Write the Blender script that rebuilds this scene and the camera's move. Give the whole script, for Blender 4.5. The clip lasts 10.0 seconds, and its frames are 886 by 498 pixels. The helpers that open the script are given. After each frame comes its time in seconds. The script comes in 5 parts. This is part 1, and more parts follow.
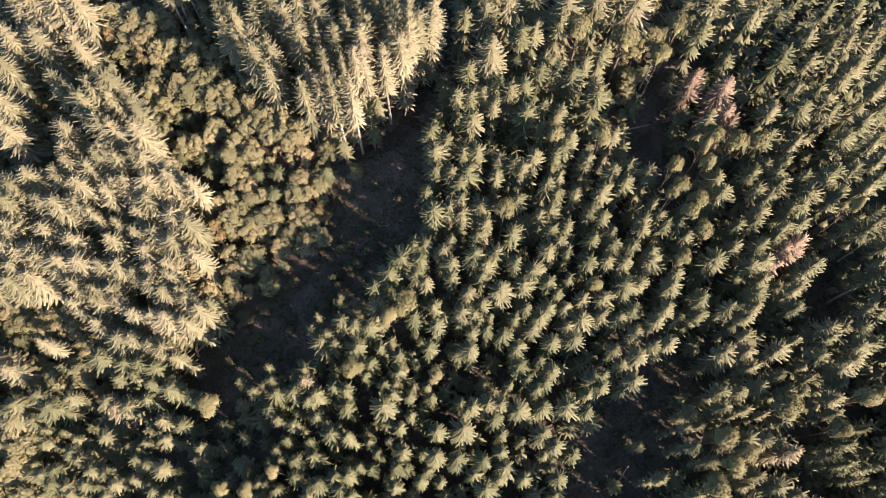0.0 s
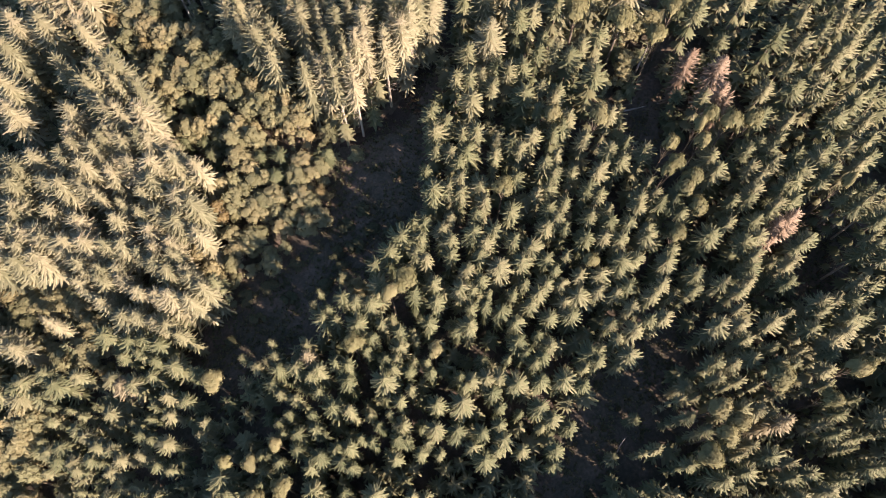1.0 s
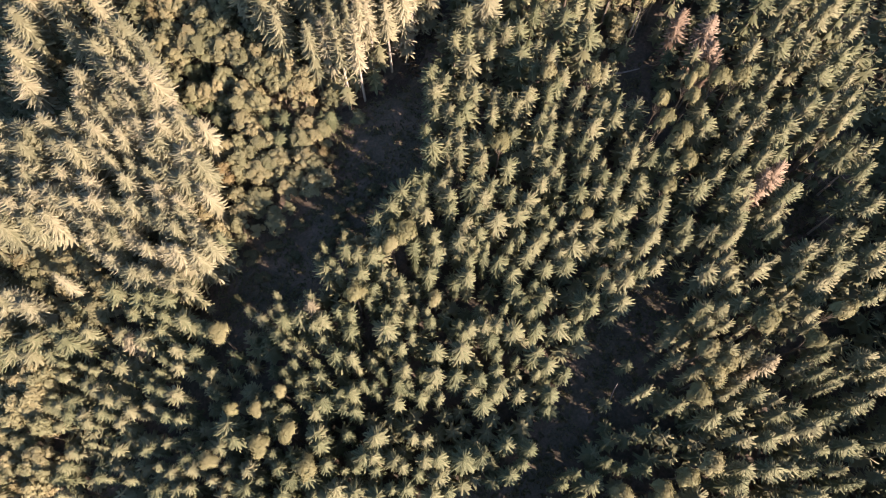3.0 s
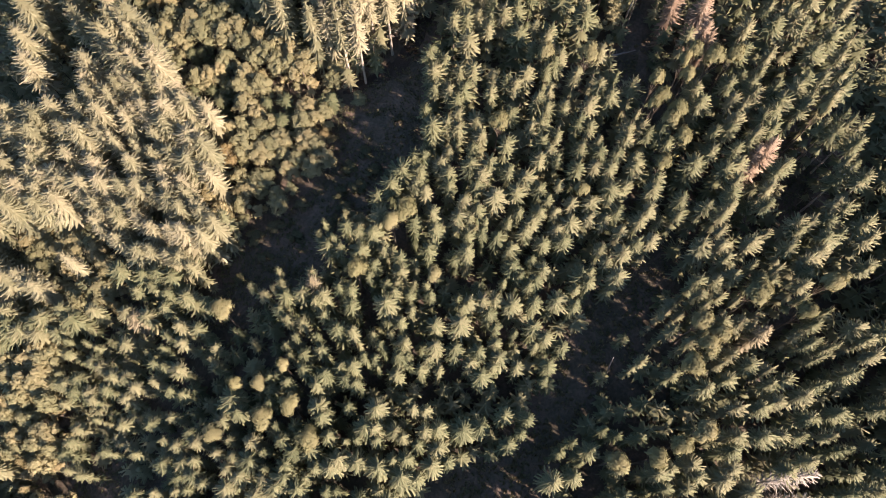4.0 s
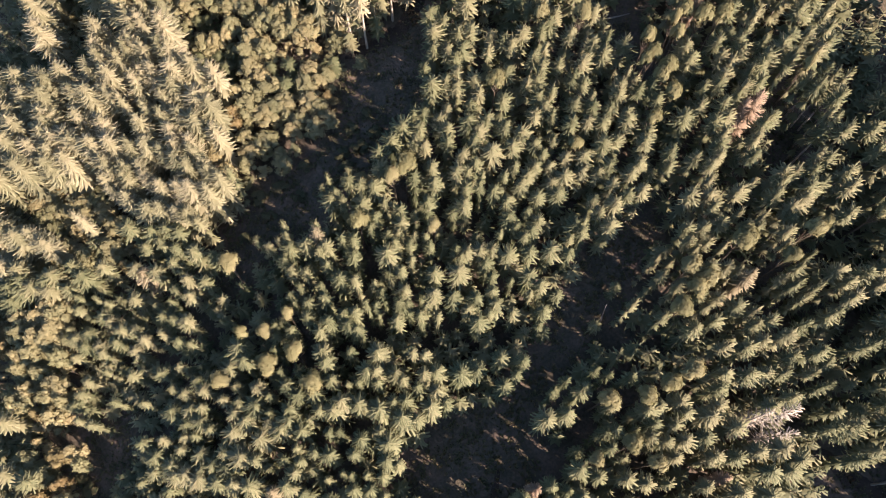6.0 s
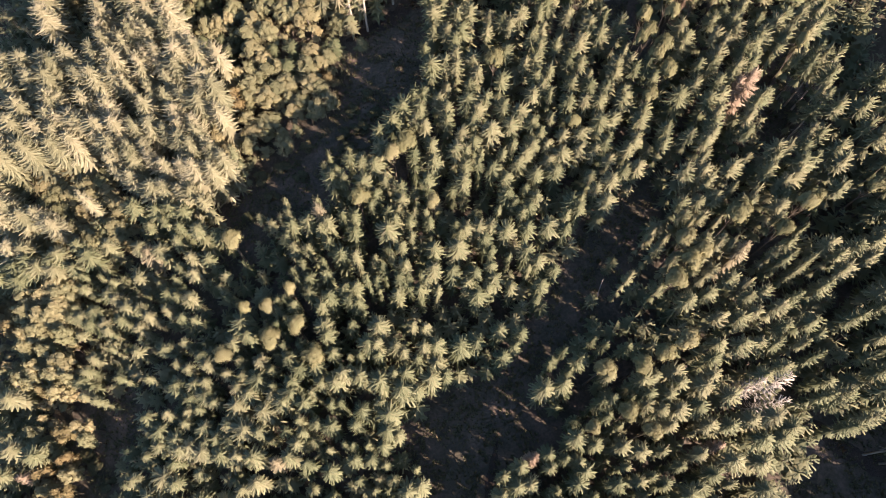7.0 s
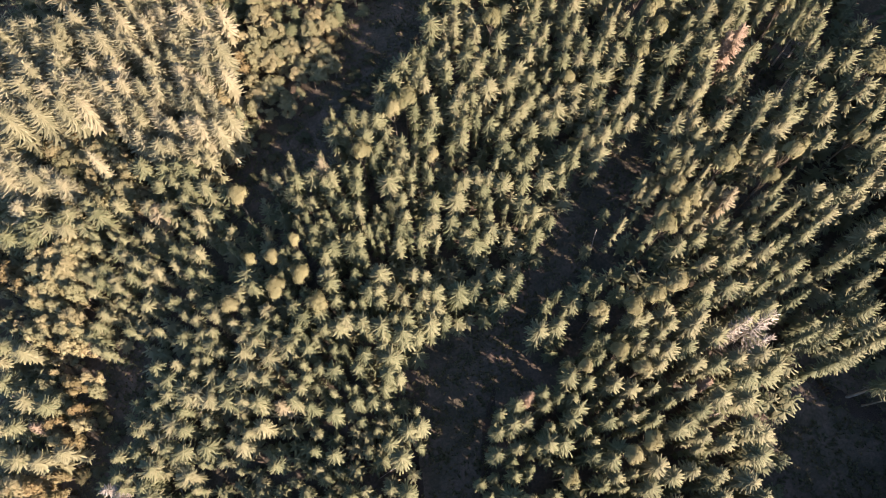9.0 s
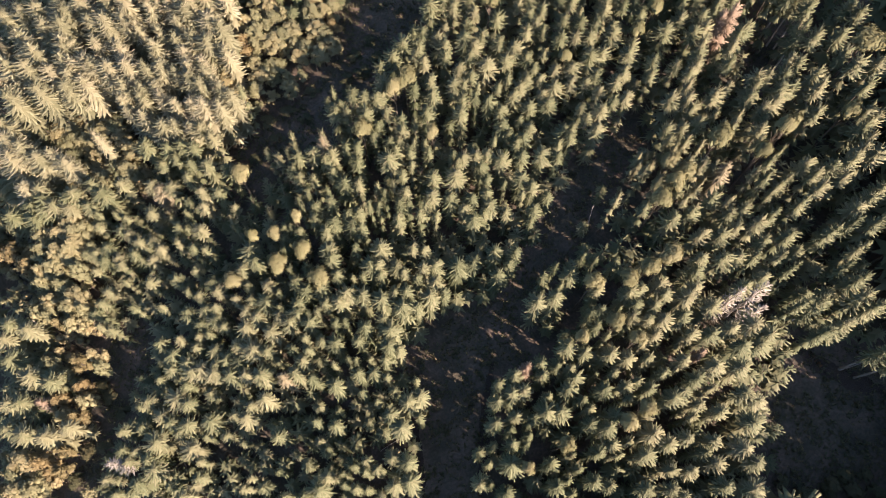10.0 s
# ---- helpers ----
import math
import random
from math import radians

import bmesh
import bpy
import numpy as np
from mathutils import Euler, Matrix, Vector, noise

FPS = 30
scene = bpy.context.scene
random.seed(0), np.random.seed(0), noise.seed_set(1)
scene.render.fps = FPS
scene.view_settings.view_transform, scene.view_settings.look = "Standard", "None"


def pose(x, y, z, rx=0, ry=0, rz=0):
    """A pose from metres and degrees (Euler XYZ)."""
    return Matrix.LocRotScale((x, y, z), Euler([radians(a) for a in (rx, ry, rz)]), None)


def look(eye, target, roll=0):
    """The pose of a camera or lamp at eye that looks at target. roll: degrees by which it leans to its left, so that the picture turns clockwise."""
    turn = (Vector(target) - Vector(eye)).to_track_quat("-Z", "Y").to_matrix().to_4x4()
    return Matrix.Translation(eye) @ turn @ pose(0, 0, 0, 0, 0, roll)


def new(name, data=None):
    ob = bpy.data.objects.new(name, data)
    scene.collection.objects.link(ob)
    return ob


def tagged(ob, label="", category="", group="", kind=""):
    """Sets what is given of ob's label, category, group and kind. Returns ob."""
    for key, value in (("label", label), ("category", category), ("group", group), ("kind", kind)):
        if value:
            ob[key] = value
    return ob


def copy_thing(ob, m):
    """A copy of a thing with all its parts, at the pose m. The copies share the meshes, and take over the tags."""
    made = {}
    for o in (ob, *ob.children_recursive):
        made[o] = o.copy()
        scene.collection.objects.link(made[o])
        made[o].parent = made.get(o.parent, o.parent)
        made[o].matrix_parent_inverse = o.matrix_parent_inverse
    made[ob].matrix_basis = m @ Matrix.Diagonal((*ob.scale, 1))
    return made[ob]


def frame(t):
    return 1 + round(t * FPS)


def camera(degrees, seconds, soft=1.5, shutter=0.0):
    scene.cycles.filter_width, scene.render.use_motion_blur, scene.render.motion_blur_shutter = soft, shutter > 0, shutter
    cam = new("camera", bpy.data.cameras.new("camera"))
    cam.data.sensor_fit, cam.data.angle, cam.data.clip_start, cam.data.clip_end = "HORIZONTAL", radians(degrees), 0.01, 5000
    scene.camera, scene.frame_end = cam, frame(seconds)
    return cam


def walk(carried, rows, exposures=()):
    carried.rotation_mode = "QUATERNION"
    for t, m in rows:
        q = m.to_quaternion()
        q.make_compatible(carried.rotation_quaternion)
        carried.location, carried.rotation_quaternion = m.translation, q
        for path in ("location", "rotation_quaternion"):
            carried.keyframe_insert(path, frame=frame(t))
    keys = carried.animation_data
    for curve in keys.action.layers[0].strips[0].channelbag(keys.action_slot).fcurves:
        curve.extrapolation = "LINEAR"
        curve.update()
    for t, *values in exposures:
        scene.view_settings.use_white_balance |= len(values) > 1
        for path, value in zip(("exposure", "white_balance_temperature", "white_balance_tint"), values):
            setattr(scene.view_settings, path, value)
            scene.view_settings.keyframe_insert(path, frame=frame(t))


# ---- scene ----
import itertools

cam = camera(73.70, 10.0, soft=0.8)
ROWS = [
    (0.0, 0.000, 0.000, 136.000, 24.533, -0.000, 0.000),
    (1.0, 0.121, -4.946, 136.000, 24.468, 0.021, -0.012),
    (2.0, 0.245, -10.048, 136.000, 24.402, 0.042, -0.024),
    (3.0, 0.373, -15.293, 136.000, 24.336, 0.063, -0.035),
    (4.0, 0.504, -20.669, 136.000, 24.271, 0.084, -0.047),
    (5.0, 0.638, -26.163, 136.000, 24.205, 0.105, -0.059),
    (6.0, 0.775, -31.764, 136.000, 24.139, 0.126, -0.071),
    (7.0, 0.914, -37.459, 136.000, 24.073, 0.146, -0.083),
    (8.0, 1.055, -43.235, 136.000, 24.008, 0.167, -0.094),
    (9.0, 1.197, -49.081, 136.000, 23.942, 0.188, -0.106),
    (10.0, 1.341, -54.984, 136.000, 23.876, 0.208, -0.118),
]
walk(cam, [(t, pose(x, y, z, rx, ry, rz)) for t, x, y, z, rx, ry, rz in ROWS], exposures=[(0.0, 1.98), (10.0, 2.1)])

world = bpy.data.worlds.new("autumn_sky")
scene.world = world
world.use_nodes = True
sky = world.node_tree.nodes.new("ShaderNodeTexSky")
sky.sky_type, sky.sun_disc = "NISHITA", False
SUN_ELEVATION, SUN_FROM = 23.6, Vector((0.79, -0.61))      # degrees, and the plan direction the light comes from
sky.sun_elevation = radians(SUN_ELEVATION)
sky.sun_rotation = math.atan2(SUN_FROM.x, SUN_FROM.y)
sky.altitude, sky.ozone_density, sky.dust_density = 600, 3.0, 1.0
backing = world.node_tree.nodes["Background"]
backing.inputs["Strength"].default_value = 0.066
world.node_tree.links.new(sky.outputs[0], backing.inputs[0])

sun = new("sun", bpy.data.lights.new("sun", "SUN"))
sun.data.energy, sun.data.angle, sun.data.color = 5.0, radians(0.6), (1.0, 0.805, 0.69)
flat = SUN_FROM.normalized() * math.cos(radians(SUN_ELEVATION))
sun.matrix_world = look((flat.x * 100, flat.y * 100, math.sin(radians(SUN_ELEVATION)) * 100), (0, 0, 0))


# ---- materials ----
def shader(name):
    m = bpy.data.materials.new(name)
    m.use_nodes = True
    return m, m.node_tree, m.node_tree.nodes["Principled BSDF"]


def node(tree, kind, **values):
    n = tree.nodes.new(kind)
    for key, value in values.items():
        n.inputs[key].default_value = value
    return n


def ramp(tree, source, stops):
    r = tree.nodes.new("ShaderNodeValToRGB")
    while len(r.color_ramp.elements) < len(stops):
        r.color_ramp.elements.new(0.5)
    for e, (at, colour) in zip(r.color_ramp.elements, stops):
        e.position, e.color = at, (*colour, 1)
    tree.links.new(source, r.inputs[0])
    return r


def calc(tree, how, a, b):
    n = tree.nodes.new("ShaderNodeMath")
    n.operation = how
    for socket, value in zip(n.inputs, (a, b)):
        if isinstance(value, (int, float)):
            socket.default_value = value
        else:
            tree.links.new(value, socket)
    return n.outputs[0]


def foliage(name, stops, through_light=0.2, rough=0.7, spray=0.30):
    """Needles or leaves: each spray a little different, each tree too, with a slow drift over the stand."""
    m, tree, base = shader(name)
    island = tree.nodes.new("ShaderNodeNewGeometry").outputs["Random Per Island"]
    each = tree.nodes.new("ShaderNodeObjectInfo").outputs["Random"]
    tint = tree.nodes.new("ShaderNodeAttribute")
    tint.attribute_name = "tint"
    place = tree.nodes.new("ShaderNodeNewGeometry").outputs["Position"]
    drift, grain = node(tree, "ShaderNodeTexNoise", Scale=0.12, Detail=2.0), node(tree, "ShaderNodeTexNoise", Scale=2.2, Detail=3.0)
    for n in (drift, grain):
        tree.links.new(place, n.inputs["Vector"])
    mix = calc(tree, "MULTIPLY", island, spray)
    for value, share in ((each, 0.36 - spray / 2), (tint.outputs["Fac"], 0.4 - spray / 2), (drift.outputs["Fac"], 0.16), (grain.outputs["Fac"], 0.16)):
        mix = calc(tree, "ADD", mix, calc(tree, "MULTIPLY", value, share))
    colour = ramp(tree, mix, stops)
    tree.links.new(colour.outputs[0], base.inputs["Base Color"])
    base.inputs["Roughness"].default_value = rough
    base.inputs["Specular IOR Level"].default_value = 0.25
    thin = tree.nodes.new("ShaderNodeBsdfTranslucent")
    tree.links.new(colour.outputs[0], thin.inputs["Color"])
    both = tree.nodes.new("ShaderNodeMixShader")
    both.inputs[0].default_value = through_light
    tree.links.new(base.outputs[0], both.inputs[1])
    tree.links.new(thin.outputs[0], both.inputs[2])
    tree.links.new(both.outputs[0], tree.nodes["Material Output"].inputs["Surface"])
    return m


def rough_surface(name, stops, scale, rough=0.9, bump=0.4, fine=9.0, stretch=(1, 1, 1)):
    m, tree, base = shader(name)
    place = tree.nodes.new("ShaderNodeNewGeometry").outputs["Position"]
    turn = tree.nodes.new("ShaderNodeMapping")
    turn.inputs["Scale"].default_value = stretch
    tree.links.new(place, turn.inputs["Vector"])
    big, small = node(tree, "ShaderNodeTexNoise", Scale=scale, Detail=6.0), node(tree, "ShaderNodeTexNoise", Scale=scale * fine, Detail=5.0)
    for n in (big, small):
        tree.links.new(turn.outputs[0], n.inputs["Vector"])
    mix = calc(tree, "ADD", calc(tree, "MULTIPLY", big.outputs["Fac"], 0.6), calc(tree, "MULTIPLY", small.outputs["Fac"], 0.4))
    tree.links.new(ramp(tree, mix, stops).outputs[0], base.inputs["Base Color"])
    base.inputs["Roughness"].default_value = rough
    base.inputs["Specular IOR Level"].default_value = 0.2
    lift = node(tree, "ShaderNodeBump", Strength=bump, Distance=0.3)
    tree.links.new(small.outputs["Fac"], lift.inputs["Height"])
    tree.links.new(lift.outputs[0], base.inputs["Normal"])
    return m


SPRUCE = foliage("spruce_needles", ((0.22, (0.051, 0.061, 0.028)), (0.42, (0.106, 0.112, 0.057)), (0.58, (0.154, 0.154, 0.080)), (0.78, (0.211, 0.192, 0.109))), 0.14, spray=0.24)
# same spruce needles made lighter: sun and haze put into the colour
SUNLIT_SPRUCE = foliage("sunlit_spruce_needles", ((0.22, (0.130, 0.127, 0.072)), (0.45, (0.213, 0.198, 0.116)), (0.6, (0.265, 0.237, 0.145)), (0.78, (0.333, 0.283, 0.186))), 0.16, spray=0.24)
FADED = foliage("faded_pinkish_needles", ((0.25, (0.14, 0.115, 0.065)), (0.5, (0.2, 0.165, 0.1)), (0.75, (0.26, 0.215, 0.14))), 0.15)
PINE = foliage("pine_needles", ((0.25, (0.131, 0.123, 0.058)), (0.5, (0.188, 0.170, 0.080)), (0.75, (0.245, 0.213, 0.111))), 0.2, spray=0.1)
LEAF = foliage("autumn_leaves", ((0.25, (0.148, 0.150, 0.077)), (0.5, (0.238, 0.219, 0.117)), (0.78, (0.345, 0.277, 0.148))), 0.22, spray=0.1)
GOLD = foliage("golden_leaves", ((0.25, (0.134, 0.112, 0.053)), (0.5, (0.196, 0.155, 0.074)), (0.78, (0.268, 0.190, 0.090))), 0.22, spray=0.12)
RUST = foliage("rust_needles", ((0.25, (0.179, 0.118, 0.078)), (0.5, (0.265, 0.186, 0.129)), (0.75, (0.335, 0.252, 0.183))), 0.2)
GREY = foliage("bare_grey_twigs", ((0.25, (0.2, 0.165, 0.13)), (0.5, (0.3, 0.255, 0.21)), (0.75, (0.4, 0.35, 0.3))), 0.0, 0.85)
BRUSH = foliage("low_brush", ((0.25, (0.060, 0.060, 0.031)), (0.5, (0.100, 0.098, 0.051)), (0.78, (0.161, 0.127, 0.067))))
BARK = rough_surface("spruce_bark", ((0.3, (0.05, 0.038, 0.028)), (0.5, (0.10, 0.078, 0.06)), (0.7, (0.17, 0.14, 0.11))), 1.2, stretch=(1, 1, 0.25))
PALE_BARK = rough_surface("pale_bare_bark", ((0.3, (0.2, 0.16, 0.125)), (0.5, (0.32, 0.27, 0.22)), (0.7, (0.46, 0.4, 0.34))), 1.2, stretch=(1, 1, 0.25))
SOIL = rough_surface("forest_floor", ((0.3, (0.046, 0.038, 0.028)), (0.45, (0.078, 0.065, 0.046)), (0.56, (0.117, 0.088, 0.066)), (0.72, (0.182, 0.127, 0.098))), 0.16, bump=0.8)
EARTH = rough_surface("bare_brown_earth", ((0.3, (0.035, 0.026, 0.02)), (0.55, (0.062, 0.045, 0.035)), (0.75, (0.10, 0.075, 0.06))), 0.5, bump=0.7)
LOG = rough_surface("weathered_log_wood", ((0.3, (0.22, 0.17, 0.14)), (0.5, (0.36, 0.29, 0.25)), (0.7, (0.5, 0.43, 0.38))), 2.0)


# ---- ground ----
def soft(v, reach, give):
    a = np.abs(v)
    return np.sign(v) * np.where(a < reach, a, reach + give * (1 - np.exp(-np.maximum(a - reach, 0) / give)))


def slope(x, y):
    """The height of the hillside, which climbs ahead and to the right and falls away to the left."""
    u, v = soft(np.asarray(x, float), 130, 60) / 55, (soft(np.asarray(y, float) - 30, 140, 60) + 30) / 55
    return 136 + 55 * (-2.4767 + 0.1872 * u + 0.2307 * v - 0.0417 * u * u + 0.0057 * u * v + 0.0055 * v * v)


def fast_mesh(name, verts, tris, materials, slots=None, tint=None, normals=None):
    me = bpy.data.meshes.new(name)
    verts, tris = np.asarray(verts, np.float32), np.asarray(tris, np.int32)
    me.vertices.add(len(verts))
    me.vertices.foreach_set("co", verts.ravel())
    me.loops.add(tris.size)
    me.loops.foreach_set("vertex_index", tris.ravel())
    me.polygons.add(len(tris))
    me.polygons.foreach_set("loop_start", np.arange(0, tris.size, tris.shape[1], dtype=np.int32))
    if slots is not None:
        me.polygons.foreach_set("material_index", np.asarray(slots, np.int32))
    if tint is not None:
        layer = me.attributes.new("tint", "FLOAT", "POINT")
        layer.data.foreach_set("value", np.asarray(tint, np.float32))
    for m in materials:
        me.materials.append(m)
    me.update(calc_edges=True)
    me.validate()
    if normals is not None:
        # needles and leaves shade as the rounded sprays that they form together
        me.normals_split_custom_set_from_vertices(np.asarray(normals, np.float32))
    return me


near = np.arange(-170, 130.1, 1.5)
xs = np.concatenate([[-3500, -1500, -700, -380, -240, -195], near, [155, 200, 320, 600, 1400, 3500]])
ys = np.concatenate([[-3500, -1500, -700, -320, -180, -130, -105], np.arange(-90, 170.1, 1.5), [190, 230, 320, 600, 1400, 3500]])
gx, gy = np.meshgrid(xs, ys)
gz = slope(gx, gy)
gz += np.array([[0.5 * noise.fractal(Vector((a * 0.09, b * 0.09, 3.0)), 1.0, 2.0, 4) for a, b in zip(p, q)] for p, q in zip(gx, gy)])
count = np.arange(gx.size).reshape(gx.shape)
quads = np.stack([count[:-1, :-1], count[:-1, 1:], count[1:, 1:], count[1:, :-1]], -1).reshape(-1, 4)
ground = new("ground", fast_mesh("ground", np.stack([gx, gy, gz], -1).reshape(-1, 3), quads, [SOIL]))
ground.data.polygons.foreach_set("use_smooth", np.ones(len(quads), bool))
tagged(ground, "dark brown forest floor with moss and litter", "ground", kind="structure")


def inside(x, y, corners):
    """Whether plan points lie within a polygon."""
    hit = np.zeros(np.shape(x), bool)
    for (ax, ay), (bx, by) in zip(corners, corners[1:] + corners[:1]):
        cross = (ay > y) != (by > y)
        hit ^= cross & (x < (bx - ax) * (y - ay) / ((by - ay) or 1e-9) + ax)
    return hit


# ---- trees ----
dice = np.random.default_rng(11)


def frond(z, turn, length, rise, droop, width, steps, sag=0.22, twigs=True):
    """A branch as a narrow ridge that sags and turns up at its tip, with ragged sides and two side twigs."""
    out = np.array([math.cos(turn), math.sin(turn), 0.0])
    side = np.array([-out[1], out[0], 0.0])
    bend = dice.uniform(-0.38, 0.38)
    def spine(s):
        return out * (length * s) + side * (bend * length * s * s) + np.array([0, 0, z + length * (rise * s - droop * s * s + 0.3 * s ** 4)])
    verts, tris, normals = [], [], []
    up = np.array([0, 0, 1.0])
    for i in range(steps + 1):
        s = i / steps
        heart = spine(s)
        lie = up * 0.95 + out * (0.1 + 0.85 * s) + dice.normal(size=3) * 0.2
        normals += [lie, lie + side * 0.6, lie - side * 0.6]
        wide = width * (0.5 + 0.8 * s) * (0.7 if i == steps else 1.0)
        verts.append(heart)
        for hand in (1, -1):
            w = wide * dice.uniform(0.7, 1.3)
            verts.append(heart + side * hand * w + out * (0.3 * w) + np.array([0, 0, -sag * w]))
    for i in range(steps):
        a, b = 3 * i, 3 * i + 3
        tris += [(a, b, b + 1), (a, b + 1, a + 1), (a, b + 2, b), (a, a + 2, b + 2)]
        if dice.random() < 0.4:
            # a gap between two sprays
            tris.pop(-1 if dice.random() < 0.5 else -3)
    if twigs:
        for hand in (1, -1):
            s = dice.uniform(0.3, 0.6)
            reach = length * dice.uniform(0.28, 0.42)
            foot, heel = spine(s), spine(min(1, s + 1.5 * width / length))
            tip = foot + (out * 0.75 + side * hand * 0.66) * reach + np.array([0, 0, reach * (rise * 0.5 - 0.1)])
            k = len(verts)
            verts += [foot, heel, tip + out * 0.3 * width, tip - side * hand * 0.5 * width]
            normals += [up + out * 0.5 + side * hand * 0.5] * 4
            tris += [(k, k + 1, k + 2), (k, k + 2, k + 3)]
    return np.array(verts), np.array(tris), np.array(normals)


def gather(pieces):
    """Pieces joined: points, triangles and, where the pieces have them, normals, with every face turned to its normals' side."""
    verts, tris, shift = [], [], 0
    for v, t, *_ in pieces:
        verts.append(v)
        tris.append(t + shift)
        shift += len(v)
    verts, tris = np.concatenate(verts), np.concatenate(tris)
    if len(pieces[0]) < 3:
        return verts, tris
    return verts, *faced(verts, tris, np.concatenate([n for _, _, n in pieces]))


def faced(verts, tris, normals):
    normals = normals / np.linalg.norm(normals, axis=1)[:, None]
    a, b, c = (verts[tris[:, k]] for k in range(3))
    wrong = (np.cross(b - a, c - a) * normals[tris].sum(1)).sum(1) < 0
    tris = np.where(wrong[:, None], tris[:, ::-1], tris)
    return tris, normals


def stem(points, radii, sides=6):
    """A tapered round stem through points."""
    verts, tris = [], []
    for p, r in zip(points, radii):
        for k in range(sides):
            a = 2 * math.pi * k / sides
            verts.append((p[0] + r * math.cos(a), p[1] + r * math.sin(a), p[2]))
    for i in range(len(points) - 1):
        for k in range(sides):
            a, b = i * sides + k, i * sides + (k + 1) % sides
            tris += [(a, b, b + sides), (a, b + sides, a + sides)]
    return np.array(verts), np.array(tris)


def spruce_crown(low=0.77, levels=9, spread=12, bare=False, coarse=False, bushy=1.0, core=0.52, shade=0.12, blunt=0.42):
    """Whorls of arching branches on a height of 1 and a greatest radius of 1 (drawn for 16 m by 2.7 m); the leader stands a little above."""
    tall, wide = 16.0, 2.7
    pieces = []
    levels = 4 if coarse else levels
    lean = dice.uniform(0.75, 1.3)
    lopsided, heavy = dice.uniform(0, 6.28), dice.uniform(0.0, 0.22)
    def radius(t):
        return wide * (0.15 + 0.87 * (1 - t) ** (blunt * lean))
    for i in range(levels):
        t = min(max((i + dice.uniform(-0.3, 0.3)) / (levels - 1), 0), 0.985)
        reach = radius(t) * (0.85 if t < 0.1 else 1.0)
        z = tall * (low + (0.985 - low) * t)
        n = max(6, int(round((7 if coarse else spread) * (0.62 + 0.38 * (1 - t)))))
        first = dice.uniform(0, 6.28)
        for k in range(n):
            if dice.random() < 0.08:
                continue
            turn = first + 6.283 * (k + dice.uniform(-0.4, 0.4)) / n
            long = reach * dice.uniform(0.74, 1.08) * (1 + heavy * math.cos(turn - lopsided))
            rise = 0.16 + 0.55 * t + dice.uniform(-0.15, 0.15)
            steps = 2 if coarse or t > 0.6 else 3
            thick = 0.07 if bare else 0.2 if coarse else bushy * (0.085 + 0.022 * long)
            pieces.append(frond(z + dice.uniform(-0.35, 0.35), turn, long, rise, 0.3 + 0.25 * (1 - t), thick, steps, 0.2 + 0.2 * (1 - t), not coarse))
    if not bare:
        # the close inner twigs round the stem in ragged tiers; below the living crown, sparse drooping branches and
        # rings added to block low sun
        tiers = [0.85 * i / 4 for i in range(3 if coarse else 5)] + ([-0.3, -0.6, -0.9] if low - shade > 0.05 else [])
        for t in tiers:
            z = tall * (low + (0.985 - low) * t if t >= 0 else low + (low - shade) * t)
            reach = radius(t) * core if t >= 0 else 0.64 * wide
            n, first = (6 if coarse else 12), dice.uniform(0, 6.28)
            ring = [(reach * f * math.cos(first + 6.283 * k / (2 * n)), reach * f * math.sin(first + 6.283 * k / (2 * n)), z - 0.25 * reach * f + dice.uniform(-0.2, 0.2))
                    for k in range(2 * n) for f in ((dice.uniform(0.8, 1.35) if k % 2 else dice.uniform(0.35, 0.65)),)]
            top = (dice.uniform(-0.1, 0.1), dice.uniform(-0.1, 0.1), z + 0.75 * reach)
            lie = [(0.5 * x / reach, 0.5 * y / reach, 0.9) for x, y, _ in ring] + [(0, 0, 1.0)]
            pieces.append((np.array(ring + [top]), np.array([(k, (k + 1) % (2 * n), 2 * n) for k in range(2 * n)]), np.array(lie)))
            for k in range(0 if t >= 0 else 5):
                pieces.append(frond(z + dice.uniform(-0.8, 0.8), dice.uniform(0, 6.28), wide * dice.uniform(0.6, 0.95), 0.05, 0.4, 0.2, 2, 0.4, False))
    pieces.append(frond(tall * 0.945, 0, 0.05, 15, 0, 0.14, 3, twigs=False))
    v, t, n = gather(pieces)
    return v / (wide, wide, tall / 1.06), t, n * (wide, wide, tall)


def spruce_trunk(low=0.2, stubs=0):
    pieces = [stem([(0, 0, z) for z in (-0.02, 0.03, 0.3, 0.6, 0.97)], [0.135, 0.105, 0.085, 0.06, 0.008])]
    for _ in range(stubs):
        z, a, r = dice.uniform(0.2, low + 0.1), dice.uniform(0, 6.28), dice.uniform(0.25, 0.7)
        v, t = stem([(0, 0, 0), (0, 0, 1)], [0.016, 0.006], 3)
        v = np.stack([v[:, 2] * r * math.cos(a) + v[:, 0], v[:, 2] * r * math.sin(a) + v[:, 1], z + v[:, 2] * -0.02 + v[:, 0] * 0.15], -1)
        pieces.append((v, t))
    return gather(pieces)


GOLDEN = (1 + math.sqrt(5)) / 2
BALL = np.array([(a, b * GOLDEN, 0) for a in (-1, 1) for b in (-1, 1)] + [(0, a, b * GOLDEN) for a in (-1, 1) for b in (-1, 1)]
                + [(b * GOLDEN, 0, a) for a in (-1, 1) for b in (-1, 1)]) / math.hypot(1, GOLDEN)
BALL_FACES = np.array([f for f in itertools.combinations(range(12), 3) if all(np.linalg.norm(BALL[p] - BALL[q]) < 1.1 for p, q in itertools.combinations(f, 2))])


